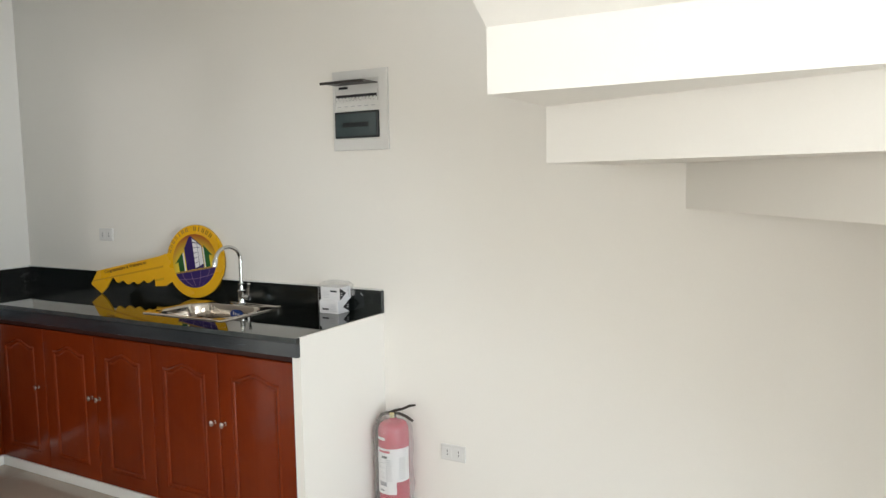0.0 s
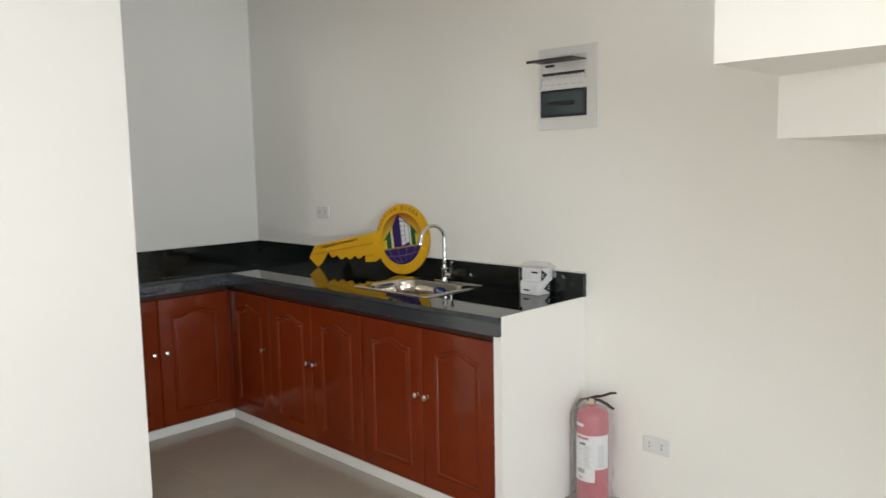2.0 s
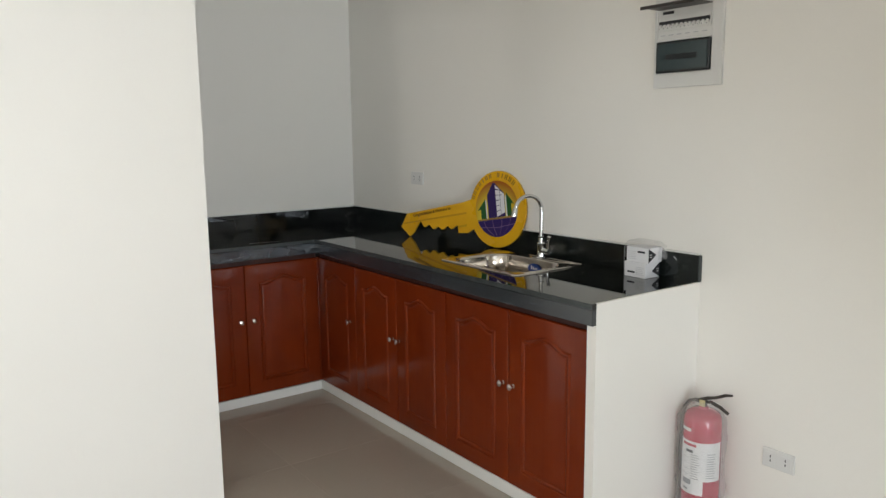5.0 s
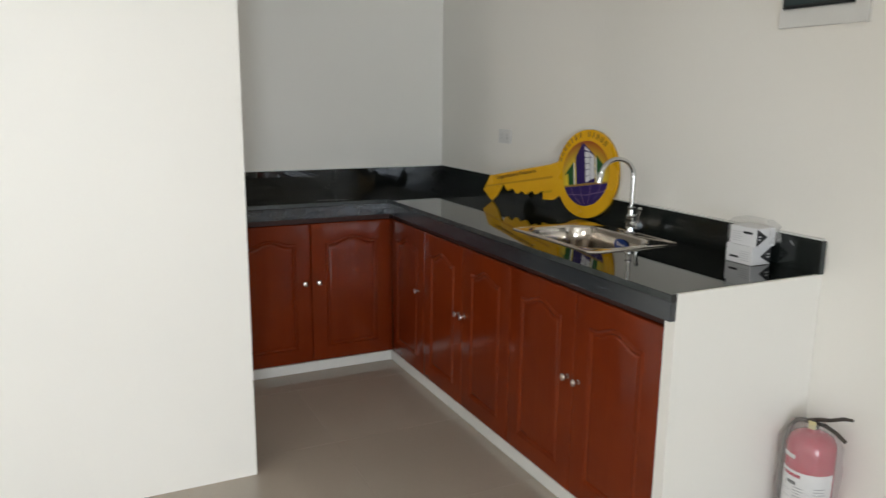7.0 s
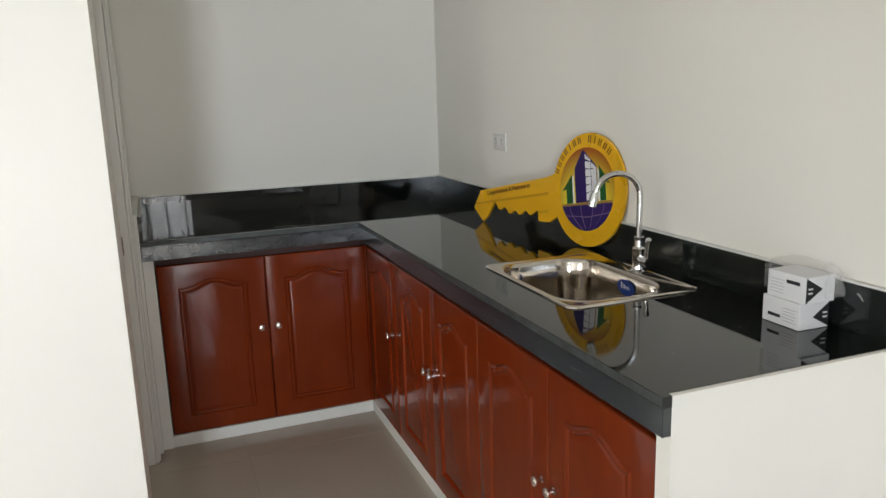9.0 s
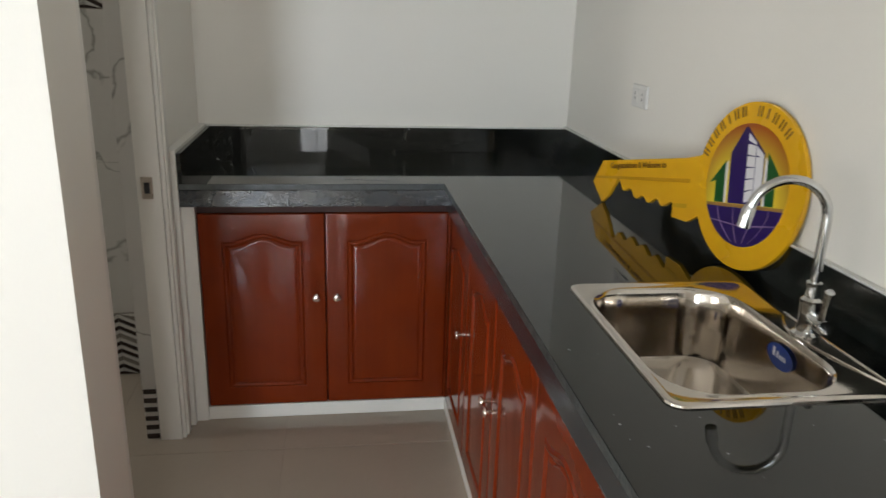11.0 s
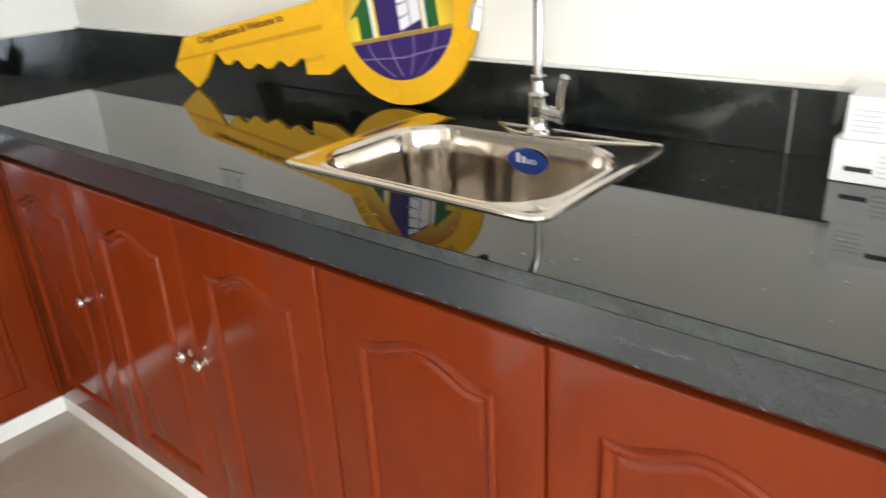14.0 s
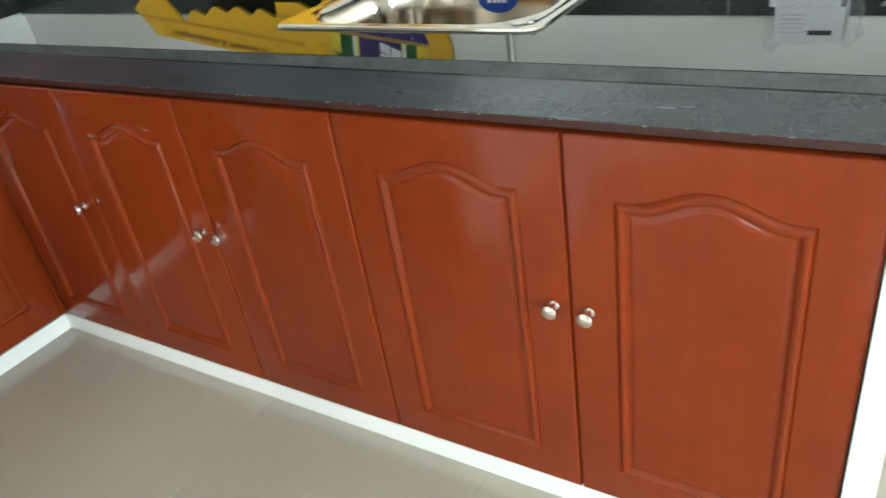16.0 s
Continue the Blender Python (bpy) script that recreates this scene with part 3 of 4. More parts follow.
spots += [((random.uniform(-4.4, -3.95), random.uniform(1.35, 2.6), TOP + 0.0004), EX_, EY_, random.uniform(0.0008, 0.0024)) for _ in range(18)]
spots += [((-3.967 + 0.003 * math.sin(k * 0.9) + 0.0019 * k, 1.83 + 0.0098 * k, TOP + 0.0004), (0.15, 1, 0), (-1, 0.15, 0), 0.0042 if k % 4 else 0.0065) for k in range(16)]
flecks("paint_flecks", spots, GREY, "dried specks and smears of paint on the granite")
chips = [((random.uniform(X_IN + 0.01, END_X - 0.01), FRONT_Y + 0.0015, APRON + random.uniform(-0.0005, 0.0015)), (2.2, 0, 0), (0, 0, 0.7), random.uniform(0.0006, 0.0016)) for _ in range(60)]
chips += [((X_IN + 0.0005 - 0.002, random.uniform(1.32, FRONT_Y), APRON + random.uniform(-0.0005, 0.0015)), EY_, EZ_, random.uniform(0.0006, 0.0018)) for _ in range(20)]
flecks("edge_chips", chips, GREY, "pale chips along the lower granite edge")

# ---- cabinets ----
def door_mesh(w, h):
    """A door leaf with a routed, arch-topped raised panel. Front at y = 0, facing -y."""
    bm = bmesh.new()
    mx, mz0, mz1, rise = 0.074, 0.070, 0.097, 0.030

    def contour(d):
        """The panel's outline, drawn in by d."""
        xs, xe = mx + d, w - mx - d
        pts = [(xs, mz0 + d), (xe, mz0 + d)]
        for i in range(25):
            u = i / 24
            c = 0.0 if u < 0.10 or u > 0.90 else math.sin(math.pi * (u - 0.10) / 0.80) ** 1.6
            pts.append((xe + (xs - xe) * u, h - mz1 - d + rise * c))
        return pts
    outline = contour(0.0)
    border = [(0, 0), (w, 0), (w, h)] + [(p[0], h) for p in outline[3:-1]] + [(0, h)]
    loops = [(border, 0.018), (border, 0.0055)]
    for c, y in ((0.0012, 0.0025), (0.0035, 0.0007), (0.0065, 0.0)):
        loops.append(([(min(max(x, c), w - c), min(max(z, c), h - c)) for x, z in border], y))
    loops += [(contour(d), y) for d, y in ((-0.005, 0.0), (0.0, 0.0), (0.0022, 0.0026), (0.0045, -0.0006), (0.008, -0.0034), (0.012, -0.0034), (0.0165, -0.0008), (0.0195, 0.0034), (0.0220, 0.0036), (0.0270, 0.0010), (0.032, 0.0004))]
    rings = [[bm.verts.new((x, y, z)) for x, z in pts] for pts, y in loops]
    n = len(rings[0])
    for a, b in zip(rings, rings[1:]):
        for i in range(n):
            j = (i + 1) % n
            bm.faces.new((a[i], a[j], b[j], b[i]))
    bm.faces.new(rings[-1])
    bm.faces.new(list(reversed(rings[0])))
    return bm


def knob_mesh():
    prof = [(0.0, 0.0), (0.0085, 0.0), (0.0085, 0.002), (0.0048, 0.004), (0.0045, 0.012), (0.009, 0.016), (0.0132, 0.019), (0.0140, 0.022), (0.0125, 0.0255), (0.008, 0.0278), (0.0, 0.0285)]
    return lathe(bmesh.new(), prof, 20, pose(0, 0, 0, 90, 0, 0))


GAPW = 0.0014
DZ0, DZ1 = KICK + 0.004, 0.772


def cabinet(m, doors, group, label):
    """A base unit: carcass darkened for gap shade, doors in (x0, x1, knob x) along local x; fronts face local -y."""
    x0, x1 = doors[0][0], doors[-1][1]
    unit = thing("base_cabinet", m, label, "cabinet", group)
    part("carcass", boxes((x0 + 0.001, x1 - 0.001, 0.0250, 0.55, KICK + 0.001, 0.690), (x0 + 0.001, x1 - 0.001, 0.0195, 0.0248, KICK + 0.001, APRON - 0.001)), GAP, unit, "inside of the cabinet, darkened for gap shade")
    # Same dark colour puts the shade above the doors into the rail.
    part("top_rail", boxes((x0 + 0.001, x1 - 0.001, 0.012, 0.019, DZ1 + 0.003, APRON - 0.001)), GAP, unit, "rail darkened for the shade under the worktop")
    for a, b, k in doors:
        leaf = part("cabinet_door", door_mesh(b - a - 2 * GAPW, DZ1 - DZ0), WOOD, unit, "mahogany door with an arched raised panel", smooth=True, sharp=22)
        leaf.location = (a + GAPW, 0, DZ0)
        kn = part("knob", knob_mesh(), KNOB, leaf, "round satin nickel knob", smooth=True)
        kn.location = (k - a - GAPW, 0, 0.472 - DZ0)
    return unit


RUN = pose(0, DOOR_Y, 0)
LBL = "glossy red mahogany base cabinet with arched panel doors"
GRP = "cabinets under the worktop"
corner_unit = cabinet(RUN, [(-3.9125, -3.502, -3.555)], GRP, "single-door red mahogany corner cabinet under the worktop")
part("corner_post", boxes((-3.9335, -3.9128, -0.0030, 0.0180, DZ0, DZ1, 0.001)), WOOD, corner_unit)
cabinet(RUN, [(-3.502, -3.106, -3.135), (-3.106, -2.711, -3.080)], GRP, LBL)
cabinet(RUN, [(-2.711, -2.296, -2.323), (-2.296, -1.8830, -2.263)], GRP, "red mahogany base cabinet beside the white end wall")
cabinet(pose(DOOR_X, 0, 0, 0, 0, 90), [(1.345, 1.767, 1.733), (1.767, 2.1945, 1.804)], GRP, "red mahogany base cabinet beside the bathroom doorway")

# ---- sink ----
sink = thing("kitchen_sink", pose((SINK[0] + SINK[1]) / 2, (SINK[2] + SINK[3]) / 2, TOP), "stainless steel single-bowl sink set into black granite", "sink")
hx, hy = (SINK[1] - SINK[0]) / 2, (SINK[3] - SINK[2]) / 2
bm = bmesh.new()
BX0, BX1, BY0, BY1 = -hx + 0.042, hx - 0.030, -hy + 0.020, hy - 0.066
loops = [(rounded(-hx, hx, -hy, hy, 0.030), 0.0005), (rounded(-hx + 0.001, hx - 0.001, -hy + 0.001, hy - 0.001, 0.030), 0.004), (rounded(-hx + 0.007, hx - 0.007, -hy + 0.007, hy - 0.007, 0.028), 0.0065),
         (rounded(-hx + 0.016, hx - 0.016, -hy + 0.016, hy - 0.016, 0.018), 0.0042), (rounded(BX0 - 0.010, BX1 + 0.010, BY0 - 0.010, BY1 + 0.010, 0.103), 0.0040), (rounded(BX0 - 0.003, BX1 + 0.003, BY0 - 0.003, BY1 + 0.003, 0.101), 0.0055),
         (rounded(BX0, BX1, BY0, BY1, 0.100), 0.002), (rounded(BX0 + 0.003, BX1 - 0.003, BY0 + 0.003, BY1 - 0.003, 0.098), -0.006), (rounded(BX0 + 0.008, BX1 - 0.008, BY0 + 0.008, BY1 - 0.008, 0.092), -0.06),
         (rounded(BX0 + 0.014, BX1 - 0.014, BY0 + 0.014, BY1 - 0.014, 0.085), -0.136), (rounded(BX0 + 0.018, BX1 - 0.018, BY0 + 0.018, BY1 - 0.018, 0.068), -0.146), (rounded(BX0 + 0.027, BX1 - 0.027, BY0 + 0.027, BY1 - 0.027, 0.060), -0.151),
         (rounded(BX0 + 0.060, BX1 - 0.060, BY0 + 0.060, BY1 - 0.060, 0.040), -0.1545)]
rings = [[bm.verts.new((x, y, z)) for x, y in pts] for pts, z in loops]
for a, b in zip(rings, rings[1:]):
    for i in range(len(a)):
        j = (i + 1) % len(a)
        bm.faces.new((a[i], a[j], b[j], b[i]))
bm.faces.new(rings[-1])
part("bowl", bm, STEEL, sink, smooth=True)
part("drain", lathe(bmesh.new(), [(0.040, 0.0), (0.040, 0.003), (0.034, 0.004), (0.028, 0.001), (0.0, 0.0)], 24, pose((BX0 + BX1) / 2, (BY0 + BY1) / 2, -0.1548)), STEEL, sink, smooth=True)
bm = bmesh.new()
ridge = []
for i in range(33):
    x = -0.072 + 0.312 * i / 32
    ridge.append((x, 0.150 + 0.040 * ((x - 0.02) / (0.22 if x > 0.02 else 0.092)) ** 2, 0.0046))
tube(bm, ridge, 0.0026, 8)
part("ridge", bm, STEEL, sink, "pressed ridge on the rim", smooth=True)
bm = bmesh.new()
tube(bm, [(-0.075 + 0.33 * i / 8, hy - 0.008, 0.0050) for i in range(9)], 0.0030, 8)
part("back_lip", bm, STEEL, sink, "raised lip along the back edge", smooth=True)
bm = bmesh.new()
ring = [(0.041 * math.cos(2 * math.pi * i / 32), 0.024 * math.sin(2 * math.pi * i / 32)) for i in range(32)]
prism(bm, ring, 0.0, 0.0006)
sticker = tagged(link("sticker", bm, BLUE), "blue oval maker's sticker on the sink bowl", "sticker")
sticker.matrix_world = pose(-2.600, (SINK[2] + SINK[3]) / 2 + BY1 - 0.0095, TOP - 0.038, 3, 0, 0)
bm = bmesh.new()
for x, w, h in ((-0.018, 0.007, 0.018), (-0.006, 0.006, 0.013), (0.003, 0.004, 0.009), (0.010, 0.004, 0.009), (0.017, 0.004, 0.009)):
    box(bm, x - w / 2, x + w / 2, -0.0007, -0.0001, -0.004, -0.004 + h)
part("mark", bm, WHITE, sticker, "white lettering as plain bars")

# ---- faucet ----
faucet = thing("faucet", pose(-2.604, 2.668, TOP + 0.0045), "chrome gooseneck kitchen tap behind the sink", "faucet")
part("base", lathe(bmesh.new(), [(0.0, 0), (0.026, 0), (0.026, 0.005), (0.019, 0.010), (0.017, 0.022), (0.0175, 0.060), (0.0185, 0.062), (0.0185, 0.070), (0.013, 0.075), (0.012, 0.094), (0.0135, 0.096), (0.0135, 0.103), (0.0, 0.105)], 24), CHROME, faucet, smooth=True)
dx, dy = -0.24, -0.97
pts = [(0, 0, 0.09), (0, 0, 0.14), (0, 0, 0.18), (0, 0, 0.222)]
R = 0.067
for i in range(1, 17):
    a = math.pi * i / 16 * 0.93
    pts.append((dx * R * (1 - math.cos(a)), dy * R * (1 - math.cos(a)), 0.222 + R * math.sin(a)))
end = Vector(pts[-1])
pts.append(tuple(end + Vector((dx * 0.003, dy * 0.003, -0.012))))
bm = bmesh.new()
tube(bm, pts, 0.0088, 14)
part("spout", bm, CHROME, faucet, smooth=True)
bm = bmesh.new()
tube(bm, [tuple(end), tuple(end + Vector((dx * 0.003, dy * 0.003, -0.008))), tuple(end + Vector((dx * 0.009, dy * 0.009, -0.038)))], [0.0105, 0.0122, 0.0118], 16)
part("aerator", bm, CHROME, faucet, smooth=True)
bm = bmesh.new()
tube(bm, [(0.006, 0.0, 0.040), (0.030, -0.004, 0.039), (0.050, -0.007, 0.038), (0.058, -0.008, 0.038)], [0.013, 0.0135, 0.0145, 0.0125], 18)
part("valve", bm, CHROME, faucet, smooth=True)
bm = bmesh.new()
tube(bm, [(0.048, -0.008, 0.046), (0.051, -0.009, 0.064), (0.056, -0.010, 0.092), (0.060, -0.011, 0.106), (0.061, -0.011, 0.110)], [0.0085, 0.0068, 0.0072, 0.0085, 0.005], 12)
part("lever", bm, CHROME, faucet, smooth=True)

# ---- giant show key leaning on the wall ----
KX, KY, KZ, LEAN = -2.990, 2.720, TOP + 0.001, -4.0
KM = pose(KX, KY, KZ, LEAN, 0, 7.6)
key = thing("giant_key", KM, "giant yellow cut-out display key with round emblem, leaning on wall", "display key")
KR = 0.197
shaft = [(-0.208, 0.226), (-0.240, 0.216), (-0.675, 0.126), (-0.720, 0.050), (-0.645, 0.001), (-0.610, 0.030), (-0.568, 0.093), (-0.556, 0.090), (-0.534, 0.066), (-0.520, 0.064), (-0.495, 0.079), (-0.484, 0.077), (-0.461, 0.059), (-0.447, 0.058), (-0.423, 0.074),
         (-0.412, 0.073), (-0.392, 0.062), (-0.380, 0.062), (-0.352, 0.083), (-0.340, 0.082), (-0.322, 0.070), (-0.312, 0.070), (-0.278, 0.092), (-0.266, 0.090), (-0.262, 0.054), (-0.196, 0.058)]
outline = [(0.960 * x + 0.002, KR + 0.985 * (z - KR) - 0.002) for x, z in reversed(arc(0.0, KR, 0.194, 168, -145, 72))] + shaft
bm = bmesh.new()
prism(bm, outline, 0.0, 0.009)
part("board", bm, YELLOW, key)
bm = bmesh.new()
prism(bm, [(x * 1.003, z * 1.003 - 0.0006) for x, z in outline], 0.0092, 0.012)
part("backing", bm, KEY_EDGE, key, "brown edge of the backing board")
KFACE = KM @ Vector((0, 0, KR))
disc = [(0.141 * math.cos(2 * math.pi * i / 48) - 0.002, KR + 0.141 * math.sin(2 * math.pi * i / 48)) for i in range(48)]
bm = bmesh.new()
prism(bm, disc, -0.0010, -0.0001)
part("emblem_disc", bm, disc_material("sunrise_print", tuple(KFACE + Vector((0.0, 0, -0.055))), 0.215, (0.88, 0.70, 0.05), (0.36, 0.085, 0.006)), key, "yellow disc fading to orange")


def print_shape(name, pts, mat, layer, parent=None, label="", turn=10):
    """A flat printed shape; the emblem's own drawing is turned and set to its disc's size."""
    c, n = math.cos(radians(turn)), math.sin(radians(turn))
    size = 0.95 if turn else 1.0
    pts = [(size * (x * c - (z - 0.203) * n) - (0.002 if turn else 0.004), size * (x * n + (z - 0.203) * c) + KR) for x, z in pts]
    bm = bmesh.new()
    prism(bm, pts, -0.0010 - 0.0008 * layer, -0.0003 - 0.0008 * layer)
    return part(name, bm, mat, parent or key, label)


print_shape("emblem_house", [(-0.058, 0.158), (0.0, 0.158), (0.0, 0.336), (-0.010, 0.344), (-0.058, 0.282)], PURPLE, 1, label="purple tower shape")
print_shape("emblem_house", [(0.0005, 0.158), (0.062, 0.158), (0.062, 0.280), (-0.006, 0.346), (0.0005, 0.334)], PURPLE, 1, label="purple window front of the tower")
for i in range(6):
    for k in (0, 1):
        x0, x1 = 0.003 + 0.031 * k, 0.031 + 0.029 * k
        low = [0.162 + 0.029 * i - 0.30 * (x - 0.003) * (i / 5.0) + 0.30 * (x - 0.003) * (1 - i / 5.0) for x in (x0, x1)]
        top = [z + 0.0245 for z in low]
        if top[1] < 0.336 - 0.85 * (x1 - 0.003):
            print_shape("emblem_pane", [(x0, low[0]), (x1, low[1]), (x1, top[1]), (x0, top[0])], WHITE, 2)
print_shape("emblem_pane", [(0.003, 0.311), (0.031, 0.300), (0.031, 0.306), (0.003, 0.328)], WHITE, 2)
print_shape("emblem_pane", [(0.034, 0.276), (0.060, 0.268), (0.060, 0.277), (0.034, 0.297)], WHITE, 2)
print_shape("emblem_arrow", [(-0.074, 0.158), (-0.066, 0.158), (-0.066, 0.262), (-0.074, 0.252)], WHITE, 1)
print_shape("emblem_arrow", [(-0.110, 0.158), (-0.0745, 0.158), (-0.0745, 0.262), (-0.134, 0.206), (-0.110, 0.212)], GREEN, 1, label="green arrow")
print_shape("emblem_arrow", [(0.066, 0.158), (0.074, 0.158), (0.074, 0.262), (0.066, 0.272)], WHITE, 1)
print_shape("emblem_arrow", [(0.0745, 0.158), (0.104, 0.158), (0.104, 0.222), (0.126, 0.216), (0.0745, 0.282)], GREEN, 1, label="green arrow")
half = arc(0, 0.203, 0.148, 201.5, 338.5, 30)
print_shape("emblem_globe", half, PURPLE, 1, label="purple half globe with fine meridians")
def drawn_line(name, pts, width, mat, layer):
    """A thin printed line along points of the emblem."""
    lo = [(x - width / 2, z) for x, z in pts]
    hi = [(x + width / 2, z + width / 2) for x, z in pts]
    print_shape(name, lo + list(reversed(hi)), mat, layer)


for k in (-0.62, -0.22, 0.22, 0.62):
    pts = []
    for i in range(13):
        v = i / 12
        pts.append((k * 0.150 * math.cos(v * 1.35), 0.150 - 0.094 * v))
    drawn_line("meridian", [p for p in pts if p[0] ** 2 + (p[1] - 0.203) ** 2 < 0.143 ** 2], 0.0024, LILAC, 2)
print_shape("meridian", [(-0.120, 0.116), (0.0, 0.106), (0.120, 0.116), (0.118, 0.113), (0.0, 0.103), (-0.118, 0.113)], LILAC, 2)
print_shape("horizon_band", [(-0.137, 0.149), (0.137, 0.149), (0.139, 0.157), (-0.139, 0.157)], BROWN_BAND, 2)
# ring lettering as plain bars
for i in range(13):
    if i == 7:
        continue
    ang = 163 - i * 9.2
    bm = bmesh.new()
    if i % 5 == 4:
        box(bm, -0.0022, 0.0022, -0.0014, -0.0003, -0.0115, 0.0115)
    else:
        box(bm, -0.0070, -0.0030, -0.0014, -0.0003, -0.0115, 0.0115)
        box(bm, 0.0030, 0.0070, -0.0014, -0.0003, -0.0115, 0.0115)
    mk = part("ring_mark", bm, BROWN, key)
    mk.location = (0.169 * math.cos(radians(ang)) - 0.003, 0, KR + 0.169 * math.sin(radians(ang)))
    mk.rotation_euler = (0, radians(90 - ang), 0)
# shading lines milled along the shaft
print_shape("shaft_groove", [(-0.704, 0.070), (-0.205, 0.163), (-0.205, 0.174), (-0.700, 0.078)], material("orange_print", (0.62, 0.30, 0.008), 0.3), 0, turn=0)
print_shape("shaft_groove", [(-0.262, 0.086), (-0.200, 0.098), (-0.200, 0.110), (-0.262, 0.096)], material("deep_yellow_print", (0.66, 0.36, 0.01), 0.3), 0, turn=0)


def lettering(text, size, mat, parent, m, name="lettering", label=""):
    cu = bpy.data.curves.new(name, "FONT")
    cu.body, cu.size, cu.extrude, cu.offset = text, size, 0.0003, 0.0005
    tmp = new("tmp", cu)
    bpy.context.view_layer.update()
    me = bpy.data.meshes.new_from_object(tmp.evaluated_get(bpy.context.evaluated_depsgraph_get()))
    bpy.data.objects.remove(tmp)
    me.materials.clear()
    me.materials.append(mat)
    ob = new(name, me)
    ob.parent = parent
    ob.matrix_basis = m
    return tagged(ob, label)


lettering("Congratulations & Welcome to", 0.0235, BROWN, key, Matrix.Translation((-0.618, -0.0022, 0.113)) @ pose(0, 0, 0, 0, -11.7, 0) @ pose(0, 0, 0, 90, 0, 0), label="dark brown congratulation lettering")

# ---- two small cartons in a plastic bag ----


def carton(x, y, z, w, d, h, rz, flip, label):
    ob = thing("carton", pose(x, y, z, 0, 0, rz), label, "box", "cartons on the worktop")
    part("box_body", boxes((-w / 2, w / 2, -d / 2, d / 2, 0, h, 0.0012)), CARD, ob)
    s = -1 if flip else 1
    part("print_bar", boxes((s * 0.018 - 0.018, s * 0.018 + 0.018, -d / 2 - 0.0006, -d / 2 - 0.0001, h * 0.64 if not flip else h * 0.27, h * 0.77 if not flip else h * 0.39)), DARK, ob, "black printed mark")
    for i in range(5):
        part("print_line", boxes((-s * 0.025 - 0.020, -s * 0.025 + 0.020 - 0.004 * (i % 2), -d / 2 - 0.0005, -d / 2 - 0.0001, h * (0.2 + 0.12 * i), h * (0.2 + 0.12 * i) + 0.0014)), PRINT, ob)
    tri = [(-d / 2, 0.02 * h), (0.006, 0.52 * h), (-d / 2, 0.98 * h)] if not flip else [(d / 2, 0.03 * h), (d / 2, 0.97 * h), (-0.004, 0.45 * h)]
    bm = bmesh.new()
    bm.faces.new([bm.verts.new((w / 2 + 0.0004, a, b)) for a, b in tri])
    part("end_print", bm, DARK, ob, "black triangle print")
    for k in range(2):
        y = -d / 2 + 0.006 if not flip else d / 2 - 0.018
        part("end_mark", boxes((w / 2 + 0.0005, w / 2 + 0.0009, y, y + 0.013, h * (0.38 + 0.16 * k), h * (0.44 + 0.16 * k))), PAPER, ob)
    return ob


carton(-2.058, 2.697, TOP + 0.001, 0.106, 0.084, 0.060, -1.0, True, "white cardboard carton with black print on the granite")
carton(-2.050, 2.700, TOP + 0.0615, 0.106, 0.084, 0.060, 1.0, False, "white cardboard carton stacked on another one")
bm = bmesh.new()
random.seed(5)
rows = []
for j in range(9):
    ring = []
    z = TOP + 0.002 + 0.142 * j / 8
    for i in range(28):
        a = 2 * math.pi * i / 28
        c, s = math.cos(a), math.sin(a)
        k = 1.0 / max(abs(c) / 0.066, abs(s) / 0.048)
        wob = 1.02 + 0.05 * random.random() + (0.16 if c > 0.4 and 2 < j < 8 else 0) * random.random()
        shrink = 1.0 if j < 8 else 0.75
        ring.append(bm.verts.new((-2.050 + k * c * wob * shrink, min(2.696 + k * s * wob * shrink, WALL_Y - 0.020), z + 0.004 * random.random())))
    rows.append(ring)
for a, b in zip(rows, rows[1:]):
    for i in range(28):
        j = (i + 1) % 28
        if i > 15 or rows.index(a) < 4:
            continue
        bm.faces.new((a[i], a[j], b[j], b[i]))
bag = tagged(link("plastic_bag", bm, FILM, smooth=True), "thin clear plastic bag wrapped round the cartons", "bag")

# ---- fire extinguisher ----
EX, EY = -1.739, 2.681
ext = thing("fire_extinguisher", pose(EX, EY, 0.001, 0, 0, 16), "red fire extinguisher wrapped in clear plastic on the floor", "fire extinguisher")
part("cylinder", lathe(bmesh.new(), [(0.0, 0.004), (0.056, 0.0), (0.068, 0.010), (0.0695, 0.030), (0.0695, 0.372), (0.067, 0.393), (0.058, 0.410), (0.040, 0.421), (0.020, 0.425), (0.016, 0.434), (0.0, 0.434)], 40), RED, ext, smooth=True)
lab = bmesh.new()
cols = [[lab.verts.new((0.0701 * math.cos(radians(t)), 0.0701 * math.sin(radians(t)), z)) for z in (0.106, 0.162, 0.312)] for t in range(205, 356, 5)]
for i in range(len(cols) - 1):
    for k in (0, 1):
        if k or i < 18:
            lab.faces.new((cols[i][k], cols[i + 1][k], cols[i + 1][k + 1], cols[i][k + 1]))
bmesh.ops.delete(lab, geom=[v for v in lab.verts if not v.link_faces], context="VERTS")
label_ob = part("label", lab, PAPER, ext, "white instruction label", smooth=True)


def curved_bar(name, a0, a1, z0, z1, mat, r=0.0706):
    bm = bmesh.new()
    n = max(2, int(abs(a1 - a0) / 4))
    lo = [bm.verts.new((r * math.cos(radians(a0 + (a1 - a0) * i / n)), r * math.sin(radians(a0 + (a1 - a0) * i / n)), z0)) for i in range(n + 1)]
    hi = [bm.verts.new((v.co.x, v.co.y, z1)) for v in lo]
    for i in range(n):
        bm.faces.new((lo[i], lo[i + 1], hi[i + 1], hi[i]))
    return part(name, bm, mat, label_ob)


